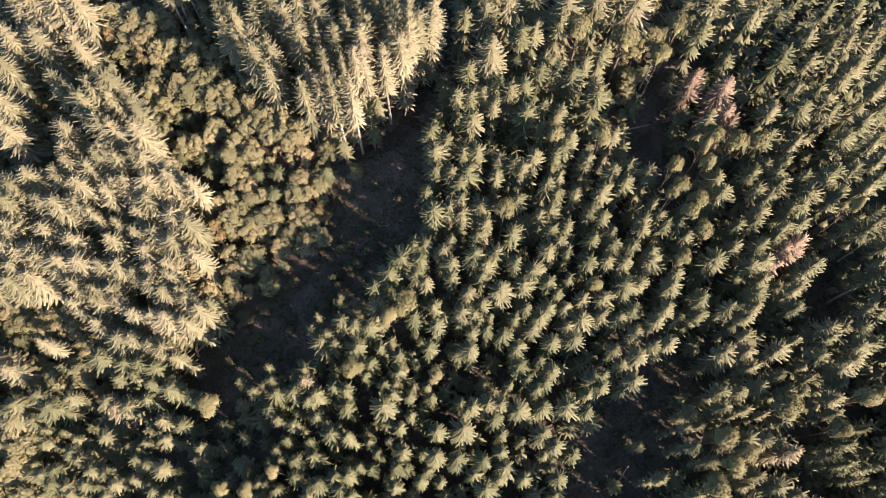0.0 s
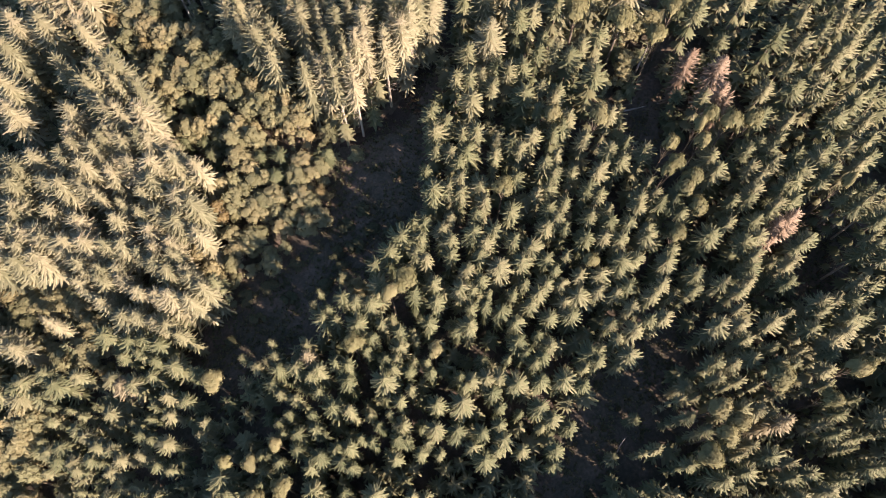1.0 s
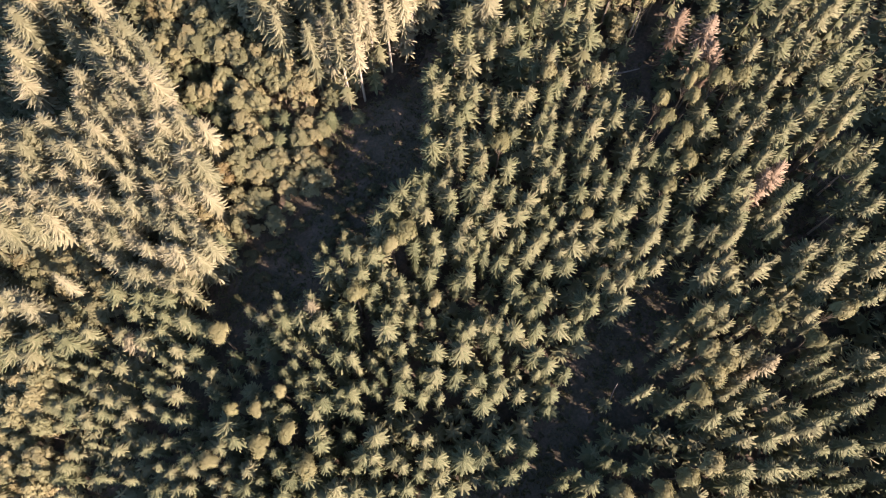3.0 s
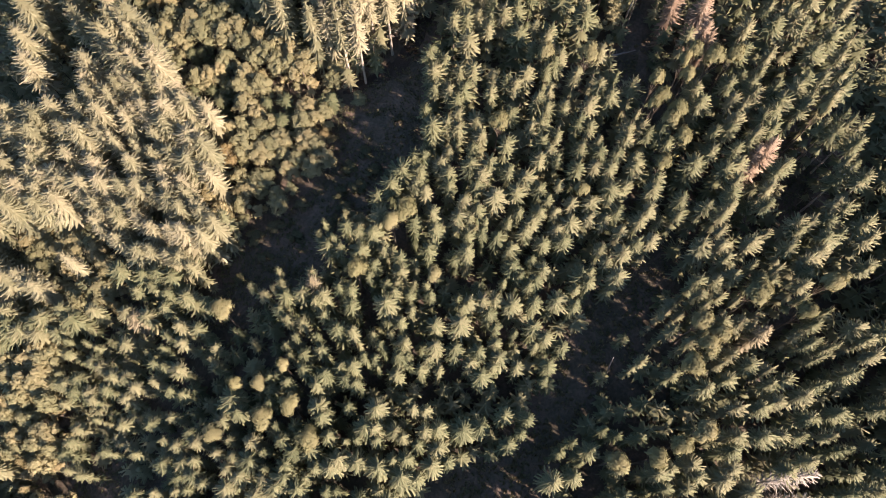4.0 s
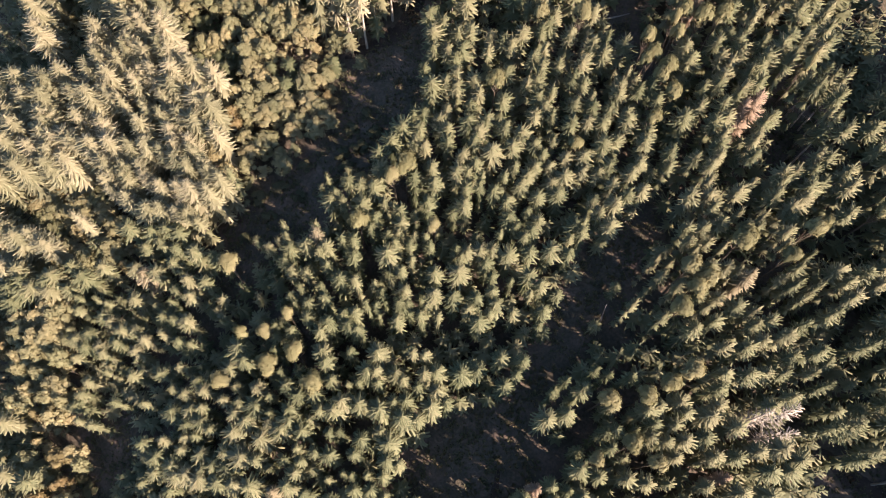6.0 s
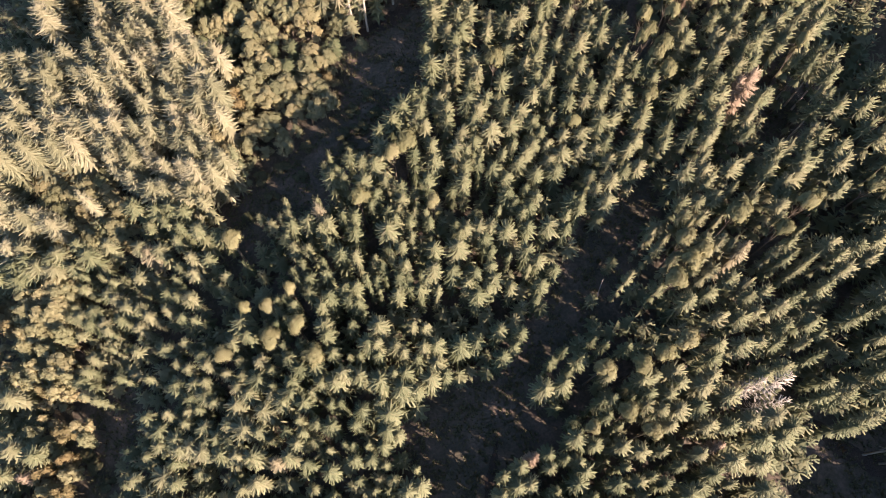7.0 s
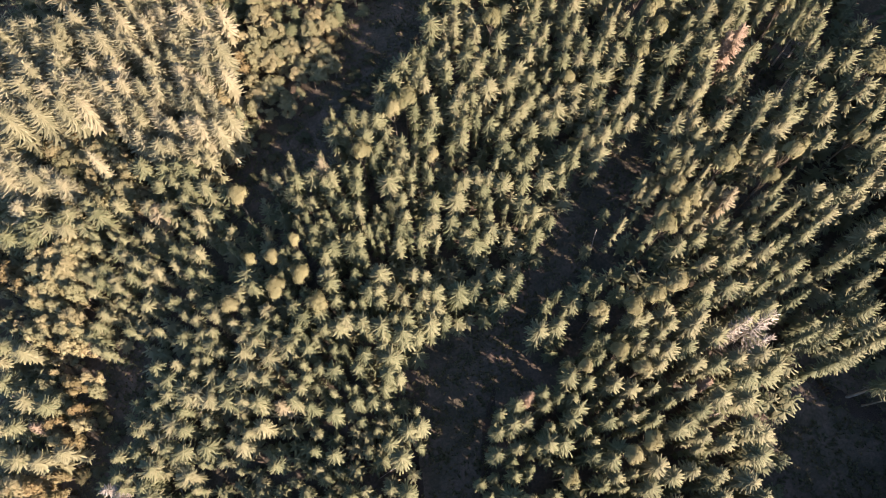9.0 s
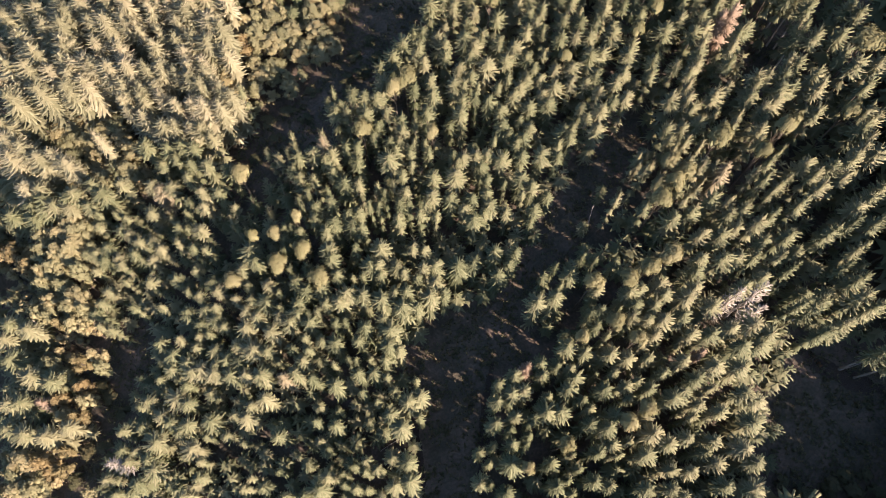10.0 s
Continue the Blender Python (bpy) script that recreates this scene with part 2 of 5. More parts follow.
def leaf_crown(lobes, leaves, size, low, dome, squash=0.75, swell=0.42, rough=0.25):
    """Clumps of leaves heaped into an uneven crown on a height of 1 and a radius of 1 (drawn for 8 m by 2.2 m)."""
    tall, wide = 8.0, 2.2
    verts, tris, normals = [], [], []
    middle = np.array([0, 0, tall * (low + 0.35 * (0.9 - low))])
    for _ in range(lobes):
        t = dice.random() ** 0.8
        a, r = dice.uniform(0, 6.28), math.sqrt(dice.random())
        if dome:
            ring = (1 - t) ** 0.55 * 0.72
        else:
            ring = math.sqrt(max(0, 1 - (2 * t - 0.8) ** 2 / 1.5)) * 0.72
        heart = np.array([wide * ring * r * math.cos(a), wide * ring * r * math.sin(a), tall * (low + (0.9 - low) * t)])
        ball = wide * swell * dice.uniform(0.7, 1.25) * (0.75 if t > 0.8 else 1)
        d = dice.normal(size=(leaves, 3))
        d[:, 2] += 0.35
        d /= np.linalg.norm(d, axis=1)[:, None]
        p = heart + d * ball * dice.uniform(0.72 if dome else 0.55, 1.14 if dome else 1.2, (leaves, 1)) * (1, 1, squash)
        n = d + dice.normal(size=(leaves, 3)) * rough
        n /= np.linalg.norm(n, axis=1)[:, None]
        u = np.cross(n, dice.normal(size=(leaves, 3)))
        u /= np.linalg.norm(u, axis=1)[:, None]
        w = np.cross(n, u)
        s = size * dice.uniform(0.6, 1.3, (leaves, 1))
        spray = np.stack([p - u * s, p + w * s - n * 0.15 * s, p + u * s], 1)
        shift = sum(len(x) for x in verts)
        verts.append(spray.reshape(-1, 3))
        tris.append(shift + np.arange(3 * leaves).reshape(-1, 3))
        outward = p - middle
        outward /= np.linalg.norm(outward, axis=1)[:, None]
        normals.append(np.repeat(0.4 * d + 0.35 * outward + (0, 0, 1.1 if dome else 0.8) + dice.normal(size=(leaves, 3)) * (0.14 if dome else 0.26), 3, 0))
        # the close inner leaves of the clump
        verts.append(heart + BALL * ball * dice.uniform(*((0.62, 0.84) if dome else (0.45, 0.75)), (12, 1)) * (1, 1, squash))
        tris.append(BALL_FACES + shift + 3 * leaves)
        normals.append(0.6 * BALL + (0, 0, 0.9 if dome else 0.7))
    verts = np.concatenate(verts)
    tris, normals = faced(verts, np.concatenate(tris), np.concatenate(normals))
    return verts / (wide, wide, tall / 1.1), tris, normals * (wide, wide, tall)


def leaf_trunk(low):
    pieces = [stem([(0, 0, -0.04), (0.02, 0.01, low), (0.0, 0.03, 0.6), (0.02, 0, 0.85)], [0.11, 0.08, 0.05, 0.01])]
    for k in range(5):
        a, z = k * 1.26 + dice.uniform(-0.3, 0.3), dice.uniform(low, 0.6)
        pieces.append(stem([(0, 0, z), (0.3 * math.cos(a), 0.3 * math.sin(a), z + 0.12), (0.6 * math.cos(a), 0.6 * math.sin(a), z + 0.2)], [0.045, 0.03, 0.008], 4))
    return gather(pieces)


def looks(name, leaf, crowns, trunks, label, category, group, bark=BARK, spread=1.0):
    """A kind of tree: its crowns and trunks as mesh data and as arrays."""
    kind = {"name": name, "leaf": leaf, "label": label, "category": category, "group": group, "spread": spread, "first": {}, "arrays": list(zip(crowns, trunks))}
    kind["crowns"] = [fast_mesh(name + "_crown", v, t, [leaf], tint=np.full(len(v), 0.5), normals=n / np.linalg.norm(n, axis=1)[:, None]) for v, t, n in crowns]
    kind["trunks"] = [fast_mesh(name + "_trunk", v, t, [bark]) for v, t in trunks]
    return kind


def standing(x, y, tall, wide, lean=0.0):
    return pose(x, y, float(slope(x, y)) - 0.25, lean * dice.uniform(-1, 1), lean * dice.uniform(-1, 1), dice.uniform(0, 360)) @ Matrix.Diagonal((wide, wide, tall, 1))


def plant(kind, rows, lean=1.5):
    """Trees of their own, each with its trunk and its crown: x, y, height, crown radius."""
    for x, y, tall, wide in rows:
        wide *= kind["spread"]
        which = int(dice.integers(len(kind["crowns"])))
        m = standing(x, y, tall, wide, lean)
        first = kind["first"].get(which)
        if first is None:
            tree = new(kind["name"])
            tree.matrix_basis = m
            for part_name, data in (("trunk", kind["trunks"][which]), ("crown", kind["crowns"][which])):
                new(part_name, data).parent = tree
            tagged(tree, kind["label"], kind["category"], kind["group"])
            kind["first"][which] = tree
        else:
            copy_thing(first, m @ Matrix.Diagonal((*[1 / s for s in first.scale], 1)))


def joined(name, kind, rows, label, category, lean=1.5):
    """A wood too large to count, as one mesh."""
    verts, tris, slots, tints, normals, shift = [], [], [], [], [], 0
    for x, y, tall, wide in rows:
        wide *= kind["spread"]
        m = np.array(standing(x, y, tall, wide, lean))
        tint = dice.random()
        for slot, (v, t, *lie) in enumerate(kind["arrays"][int(dice.integers(len(kind["arrays"])))]):
            n = (lie[0] if lie else v * (1, 1, 0) + (1e-4, 0, 0)) @ np.linalg.inv(m[:3, :3])
            normals.append(n / np.linalg.norm(n, axis=1)[:, None])
            verts.append(v @ m[:3, :3].T + m[:3, 3])
            tris.append(t + shift)
            slots.append(np.full(len(t), slot))
            tints.append(np.full(len(v), tint))
            shift += len(v)
    ob = new(name, fast_mesh(name, np.concatenate(verts), np.concatenate(tris), [kind["leaf"], BARK], np.concatenate(slots), np.concatenate(tints), np.concatenate(normals)))
    return tagged(ob, label, category, kind="stuff")


spruce = looks("spruce", SPRUCE, [spruce_crown() for _ in range(10)], [spruce_trunk() for _ in range(10)],
               "green Norway spruce with drooping needled branches in dense stand", "spruce tree", "spruces of the stand", spread=1.04)
big_spruce = looks("big_spruce", SUNLIT_SPRUCE, [spruce_crown(0.6, 13, 13, bushy=0.8, core=0.62, blunt=0.6) for _ in range(6)], [spruce_trunk() for _ in range(6)], "", "", "", spread=1.5)
green_spruce = looks("green_spruce", SPRUCE, [spruce_crown(0.64, 11, 14, blunt=0.52) for _ in range(4)], [spruce_trunk() for _ in range(4)], "", "", "", spread=1.08)
edge_spruce = looks("edge_spruce", SPRUCE, [spruce_crown(0.5, 15, 14, blunt=0.6, shade=0.5) for _ in range(3)], [spruce_trunk(0.5, 20) for _ in range(3)],
                    "tall green spruce with bare lower trunk at the wood's edge", "spruce tree", "tall spruces at the wood's edge", PALE_BARK, 1.1)
tall_spruce = looks("tall_spruce", SUNLIT_SPRUCE, [spruce_crown(0.48, 17, 15, bushy=0.85, core=0.66, blunt=0.62, shade=0.48) for _ in range(4)], [spruce_trunk(0.42, 26) for _ in range(4)],
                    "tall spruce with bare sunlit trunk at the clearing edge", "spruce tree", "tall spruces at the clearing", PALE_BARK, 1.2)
pine = looks("pine", PINE, [leaf_crown(32, 84, 0.15, 0.83, True, 0.8, 0.37, 0.2) for _ in range(5)], [leaf_trunk(0.6) for _ in range(5)],
             "yellow-green round-topped pine among the darker spruces", "pine tree", "pines among the spruces", spread=1.1)
broadleaf = looks("broadleaf_tree", LEAF, [leaf_crown(44, 54, 0.17, 0.4, False, 0.85, 0.31) for _ in range(6)], [leaf_trunk(0.3) for _ in range(6)],
                  "olive-green young broadleaf tree turning to autumn colour", "broadleaf tree", "broadleaf trees of the thicket")
golden = looks("golden_tree", GOLD, [leaf_crown(28, 76, 0.16, 0.35, False, swell=0.36) for _ in range(3)], [leaf_trunk(0.3) for _ in range(3)],
               "small broadleaf tree with golden autumn leaves", "broadleaf tree", "golden broadleaf trees")
rusty = looks("dead_spruce", RUST, [spruce_crown(0.58, 13, 14, blunt=0.6) for _ in range(3)], [spruce_trunk() for _ in range(3)],
              "dying spruce with pinkish rust-brown needles", "spruce tree", "rust-brown dying spruces", spread=1.3)
faded = looks("faded_spruce", FADED, [spruce_crown(0.7, 9, 14, blunt=0.5) for _ in range(3)], [spruce_trunk() for _ in range(3)],
              "faded spruce with pale pinkish-grey needles among green ones", "spruce tree", "faded pale spruces", spread=1.1)
bare = looks("bare_spruce", GREY, [spruce_crown(0.25, 17, 9, True) for _ in range(2)], [spruce_trunk(0.3, 12) for _ in range(2)],
             "dead grey spruce with bare twigs and no needles", "dead tree", "bare grey spruces", PALE_BARK)
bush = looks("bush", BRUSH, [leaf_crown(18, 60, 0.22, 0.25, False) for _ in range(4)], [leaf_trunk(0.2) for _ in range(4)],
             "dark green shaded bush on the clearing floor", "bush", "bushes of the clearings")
low_leaf = looks("low_broadleaf", LEAF, [leaf_crown(13, 32, 0.25, 0.3, False, swell=0.45) for _ in range(5)], [leaf_trunk(0.3) for _ in range(5)], "", "", "")
under_spruce = looks("under_spruce", SPRUCE, [spruce_crown(0.25, coarse=True, core=0.85, shade=0.25) for _ in range(6)], [spruce_trunk() for _ in range(6)], "", "", "")
plain = looks("background_spruce", SPRUCE, [spruce_crown(0.4, coarse=True, core=0.9, shade=0.4) for _ in range(4)], [spruce_trunk() for _ in range(4)], "", "", "")

# ---- the stand: spruces, x, y, height, crown radius ----
plant(spruce, [
    (-33.9, -52.2, 16.4, 1.7), (-29.4, -51.7, 16.5, 2.1), (-26.2, -51.2, 16.6, 3.1), (-15.1, -51.0, 16.4, 1.4),
    (-17.5, -50.7, 16.5, 1.7), (-20.6, -50.1, 16.5, 1.4), (-23.8, -48.4, 16.6, 2.1), (-20.7, -48.1, 16.5, 1.2),
    (-15.8, -47.7, 16.4, 1.5), (-35.6, -47.1, 16.2, 1.2), (-19.5, -45.7, 11.2, 2.4), (-30.1, -45.2, 10.3, 2.0),
    (-15.8, -45.2, 16.4, 1.7), (-33.1, -43.1, 10.3, 1.4), (-25.6, -42.3, 10.3, 2.0), (-27.6, -40.5, 10.3, 1.8),
    (-36.0, -39.5, 16.2, 2.2), (-22.9, -38.0, 16.7, 2.1), (-27.4, -36.9, 16.7, 1.6), (-16.0, -36.7, 10.3, 1.8),
    (-23.0, -34.2, 10.3, 1.2), (-27.9, -32.7, 10.3, 1.8), (-16.8, -30.9, 16.8, 1.4), (-23.2, -29.7, 16.8, 2.5),
])
plant(spruce, [
    (-28.1, -27.8, 16.8, 1.8), (-17.5, -27.1, 16.8, 2.1), (-32.6, -26.8, 16.6, 2.5), (-23.3, -25.7, 16.8, 1.1),
    (-20.5, -24.5, 16.8, 1.2), (-18.2, -24.4, 16.8, 1.2), (-30.7, -23.7, 16.7, 2.2), (-27.7, -22.8, 12.1, 2.2),
    (-33.5, -21.6, 16.6, 1.8), (-29.4, -21.3, 16.8, 1.8), (-23.5, -20.8, 16.9, 2.5), (-17.7, -20.2, 16.9, 2.1),
    (-26.2, -20.0, 16.9, 1.8), (-30.2, -19.4, 16.8, 1.5), (-16.4, -17.7, 17.1, 2.5), (-21.6, -16.4, 17.1, 1.4),
    (-23.6, -16.2, 17.1, 1.8), (-29.7, -15.8, 16.9, 2.9), (-34.5, -15.4, 16.6, 2.6), (-32.5, -13.7, 16.9, 3.0),
    (-27.7, -13.5, 17.1, 1.5), (-25.7, -11.9, 17.4, 2.2), (-22.4, -11.5, 17.6, 2.9), (-36.8, -11.4, 16.6, 1.5),
])
plant(spruce, [
    (-32.6, -11.2, 17.0, 2.6), (-17.1, -10.8, 17.8, 2.9), (-20.4, -9.9, 17.9, 2.9), (-26.4, -8.8, 17.6, 2.6),
    (-30.6, -8.3, 17.3, 2.6), (-36.9, -8.2, 16.7, 1.3), (-17.4, -7.2, 18.3, 1.4), (-19.8, -7.0, 18.3, 1.1),
    (-33.5, -6.1, 17.2, 2.6), (-23.8, -6.0, 18.1, 2.2), (-15.9, -4.4, 18.7, 2.9), (-35.0, -3.4, 17.2, 1.5),
    (-30.7, -3.3, 17.6, 1.9), (-24.5, -2.8, 18.3, 2.6), (-19.2, -0.4, 18.9, 1.5), (-25.3, -0.2, 18.3, 2.9),
    (-36.7, 1.4, 17.1, 1.9), (-36.6, 3.9, 17.1, 2.2), (-17.4, 4.2, 18.9, 1.8), (-25.8, 4.3, 18.3, 2.5),
    (-33.0, 4.9, 17.5, 1.9), (-19.6, 5.5, 18.8, 2.1), (-24.2, 5.7, 18.4, 2.5), (-34.9, 5.9, 17.3, 1.3),
])
plant(spruce, [
    (-36.8, 6.5, 17.1, 1.9), (-28.9, 6.8, 17.9, 2.2), (-21.4, 6.9, 18.6, 2.2), (-18.6, 7.6, 18.7, 2.1),
    (-15.7, 9.1, 18.7, 1.5), (-29.1, 10.2, 17.8, 2.2), (-25.3, 10.8, 18.1, 2.2), (-32.8, 10.8, 17.4, 1.3),
    (-33.5, 12.8, 17.4, 1.6), (-26.4, 13.9, 17.9, 1.3), (-18.4, 14.2, 18.1, 1.9), (-31.2, 14.3, 17.6, 1.4),
    (-22.4, 15.3, 18.0, 2.8), (-29.5, 16.9, 17.8, 1.6), (-24.8, 18.3, 18.0, 1.9), (-19.2, 19.6, 17.9, 2.2),
    (-29.6, 20.5, 13.0, 1.7), (-26.7, 21.4, 18.2, 1.9), (-25.0, 22.7, 18.2, 2.6), (-19.0, 23.0, 18.0, 2.2),
    (-22.1, 23.6, 18.2, 2.2), (-15.4, 25.5, 17.7, 1.6), (-17.2, 31.4, 18.1, 2.6), (13.3, -51.5, 18.9, 2.2),
])
plant(spruce, [
    (-9.7, -50.2, 16.1, 2.4), (10.6, -49.9, 18.2, 1.3), (8.4, -49.6, 17.6, 2.3), (-6.1, -49.1, 16.0, 2.7),
    (-13.4, -46.9, 16.2, 1.7), (10.2, -46.2, 17.9, 1.3), (-6.7, -45.8, 15.8, 2.7), (-10.1, -45.2, 16.0, 2.1),
    (8.5, -44.0, 17.2, 1.7), (11.3, -43.0, 18.0, 1.3), (14.8, -39.9, 18.5, 1.3), (-12.7, -39.1, 10.3, 2.1),
    (-8.0, -38.5, 15.9, 3.1), (12.0, -38.2, 17.8, 2.3), (-3.8, -36.9, 15.8, 1.4), (-10.5, -36.2, 16.2, 2.4),
    (12.1, -34.1, 17.5, 2.0), (-6.2, -33.5, 16.1, 2.8), (-13.6, -33.3, 16.6, 1.2), (-4.2, -32.4, 16.2, 2.4),
    (-9.9, -31.1, 16.5, 1.7), (12.8, -31.0, 17.4, 1.7), (-5.0, -29.2, 16.5, 1.2), (-11.4, -28.2, 16.7, 1.4),
])
plant(spruce, [
    (-14.3, -27.7, 16.8, 2.1), (-11.9, -24.9, 16.8, 1.9), (-14.8, -24.8, 16.8, 1.2), (-8.8, -23.1, 16.8, 1.8),
    (-10.6, -21.8, 16.9, 2.8), (-10.7, -18.2, 17.0, 3.2), (-12.6, -16.0, 17.2, 1.8), (-4.5, -13.7, 16.7, 2.1),
    (-7.6, -13.6, 17.0, 3.5), (-2.0, -11.9, 16.3, 2.8), (-12.6, -11.6, 17.6, 3.2), (1.1, -11.4, 16.0, 1.8),
    (-9.5, -10.6, 17.4, 1.8), (-7.0, -10.0, 17.0, 2.5), (-0.8, -8.8, 15.9, 2.5), (-4.8, -8.2, 16.7, 1.8),
    (12.7, -8.0, 16.9, 2.4), (-13.3, -6.9, 18.3, 1.8), (-7.6, -6.2, 17.5, 1.8), (-9.5, -5.5, 18.0, 2.1),
    (4.3, -5.3, 15.4, 3.5), (-3.3, -5.1, 16.4, 2.2), (7.7, -4.9, 15.5, 2.5), (-13.3, -4.5, 18.6, 2.2),
])
plant(spruce, [
    (-0.8, -4.5, 15.8, 2.5), (12.3, -2.4, 16.0, 2.5), (-3.5, -1.7, 16.7, 1.8), (-12.7, -1.3, 18.9, 2.9),
    (-5.8, -1.0, 17.6, 1.8), (8.0, 5.1, 15.1, 2.7), (-8.8, 5.6, 18.5, 1.8), (-4.1, 6.1, 17.4, 1.8),
    (-0.9, 6.1, 16.5, 1.5), (10.1, 6.6, 14.4, 1.8), (5.4, 7.6, 15.2, 2.1), (-3.1, 8.0, 17.0, 1.5),
    (-14.0, 8.1, 18.7, 1.5), (-6.8, 8.5, 17.9, 1.5), (-8.9, 9.0, 18.2, 2.1), (11.8, 9.1, 13.5, 2.7),
    (2.8, 10.0, 15.6, 2.4), (7.6, 10.5, 14.4, 2.4), (-1.0, 11.0, 16.4, 2.4), (-12.2, 11.5, 18.3, 1.5),
    (10.8, 11.6, 13.5, 2.1), (-7.4, 11.8, 17.7, 2.1), (-4.3, 11.9, 12.3, 1.9), (-10.1, 13.3, 17.9, 1.2),
])
plant(spruce, [
    (-13.9, 13.4, 18.1, 1.2), (14.8, 13.6, 12.9, 1.2), (10.9, 14.6, 13.5, 1.5), (-1.2, 15.3, 16.2, 2.5),
    (3.9, 15.5, 15.1, 3.1), (-8.5, 16.0, 17.4, 1.9), (9.8, 17.6, 13.9, 2.2), (-11.7, 17.8, 12.7, 1.9),
    (4.4, 18.1, 15.0, 1.5), (-6.4, 18.1, 17.0, 1.5), (14.5, 19.0, 13.5, 2.8), (6.1, 19.6, 14.8, 2.2),
    (11.5, 20.1, 13.9, 2.2), (8.8, 20.1, 14.3, 2.5), (3.4, 20.1, 15.3, 1.6), (-11.4, 20.2, 17.4, 3.4),
    (-2.1, 21.4, 16.2, 1.6), (-7.0, 21.7, 16.9, 1.6), (-9.7, 21.7, 17.2, 1.9), (-3.5, 23.2, 16.4, 1.3),
    (-6.2, 23.5, 16.7, 1.1), (12.6, 23.6, 14.1, 1.2), (-9.0, 23.8, 17.1, 1.6), (-12.0, 23.9, 17.4, 1.9),
])
plant(spruce, [
    (8.0, 24.5, 10.6, 1.9), (14.9, 27.2, 13.9, 2.5), (-5.6, 28.0, 16.6, 1.3),
    (-14.6, 28.1, 17.7, 1.9), (-8.4, 29.6, 16.9, 2.2), (5.6, 29.9, 15.3, 2.5), (14.4, 30.4, 13.9, 2.2),
    (2.7, 30.5, 11.2, 2.0), (-12.1, 30.8, 17.4, 1.9), (-2.9, 30.9, 16.3, 2.2), (11.7, 33.0, 14.5, 2.2),
    (5.6, 33.1, 15.3, 1.9), (9.0, 34.1, 14.9, 1.9), (-1.6, 35.4, 16.1, 2.2), (9.0, 36.2, 15.0, 1.3),
    (-6.1, 36.6, 16.5, 2.2), (5.7, 36.8, 15.4, 1.9), (3.5, 37.4, 15.6, 2.9), (26.2, -52.1, 19.6, 1.3),
    (33.8, -50.6, 19.0, 1.9), (23.0, -50.6, 19.7, 2.4), (30.6, -49.6, 19.3, 2.2), (25.8, -49.6, 19.7, 1.3),
])
plant(spruce, [
    (26.9, -47.6, 19.6, 1.3), (22.1, -47.0, 19.8, 1.9), (15.1, -46.4, 19.2, 3.2), (35.3, -45.0, 18.7, 1.3),
    (31.5, -44.5, 19.0, 1.9), (17.9, -43.3, 19.4, 1.3), (37.6, -43.0, 18.4, 1.3), (33.8, -42.9, 18.7, 1.9),
    (15.2, -42.7, 18.9, 1.9), (18.0, -41.2, 19.1, 1.3), (34.1, -39.8, 18.5, 2.6), (30.3, -39.2, 18.6, 2.3),
    (19.3, -38.5, 18.8, 1.6), (35.8, -37.7, 18.4, 2.2), (15.4, -37.2, 18.2, 2.0), (24.9, -37.0, 18.6, 2.6),
    (22.1, -36.4, 18.5, 2.9), (30.5, -36.0, 18.4, 1.3), (28.9, -34.4, 18.4, 1.6), (38.3, -34.0, 18.3, 1.3),
    (22.1, -33.9, 18.2, 1.6), (17.9, -32.9, 17.8, 2.3), (15.0, -32.7, 17.6, 2.7), (26.2, -32.7, 18.4, 2.6),
])
plant(spruce, [
    (33.4, -32.3, 18.4, 2.3), (37.3, -31.7, 18.3, 1.9), (28.0, -30.5, 18.4, 2.3), (35.8, -29.7, 18.3, 1.3),
    (15.7, -29.4, 17.3, 2.3), (22.0, -29.1, 17.8, 1.7), (27.0, -28.3, 18.3, 1.6), (24.2, -28.2, 18.1, 1.7),
    (21.5, -26.9, 17.7, 2.0), (34.9, -25.8, 18.4, 2.3), (29.9, -25.1, 18.5, 2.0), (27.1, -24.5, 18.5, 2.6),
    (34.5, -22.0, 18.5, 1.2), (32.3, -20.8, 18.7, 2.0), (27.6, -20.4, 13.7, 1.7), (31.2, -18.0, 19.0, 1.7),
    (37.0, -17.0, 18.5, 1.0), (33.6, -17.0, 18.8, 2.3), (21.1, -14.8, 19.3, 2.7), (24.5, -14.5, 19.4, 2.3),
    (33.5, -13.0, 18.8, 2.0), (25.2, -11.8, 19.3, 1.0), (22.4, -10.2, 19.2, 1.4), (27.6, -9.9, 19.1, 2.4),
])
plant(spruce, [
    (24.3, -7.9, 18.9, 1.5), (37.1, -7.2, 18.2, 1.7), (32.5, -7.0, 18.5, 1.4), (30.2, -6.3, 18.5, 1.4),
    (15.7, -5.9, 17.4, 1.7), (17.0, -3.8, 17.2, 2.1), (20.3, 3.6, 14.7, 1.2), (33.9, 6.0, 5.5, 1.8),
    (21.5, 6.5, 13.8, 2.1), (15.4, 6.6, 13.5, 1.8), (19.3, 11.0, 12.8, 1.2), (25.0, 11.2, 10.0, 2.2),
    (21.4, 12.6, 13.0, 2.1), (18.9, 14.5, 12.9, 2.5), (27.3, 18.6, 14.2, 1.8), (19.0, 19.4, 13.4, 2.2),
    (23.4, 19.8, 13.7, 2.8), (27.3, 21.7, 13.8, 1.5), (18.0, 22.5, 13.6, 1.9), (30.4, 22.6, 14.0, 2.1),
    (19.6, 23.5, 13.6, 2.2), (28.6, 24.5, 13.4, 2.5), (15.9, 24.8, 13.8, 1.6), (21.3, 25.8, 13.2, 2.2),
])
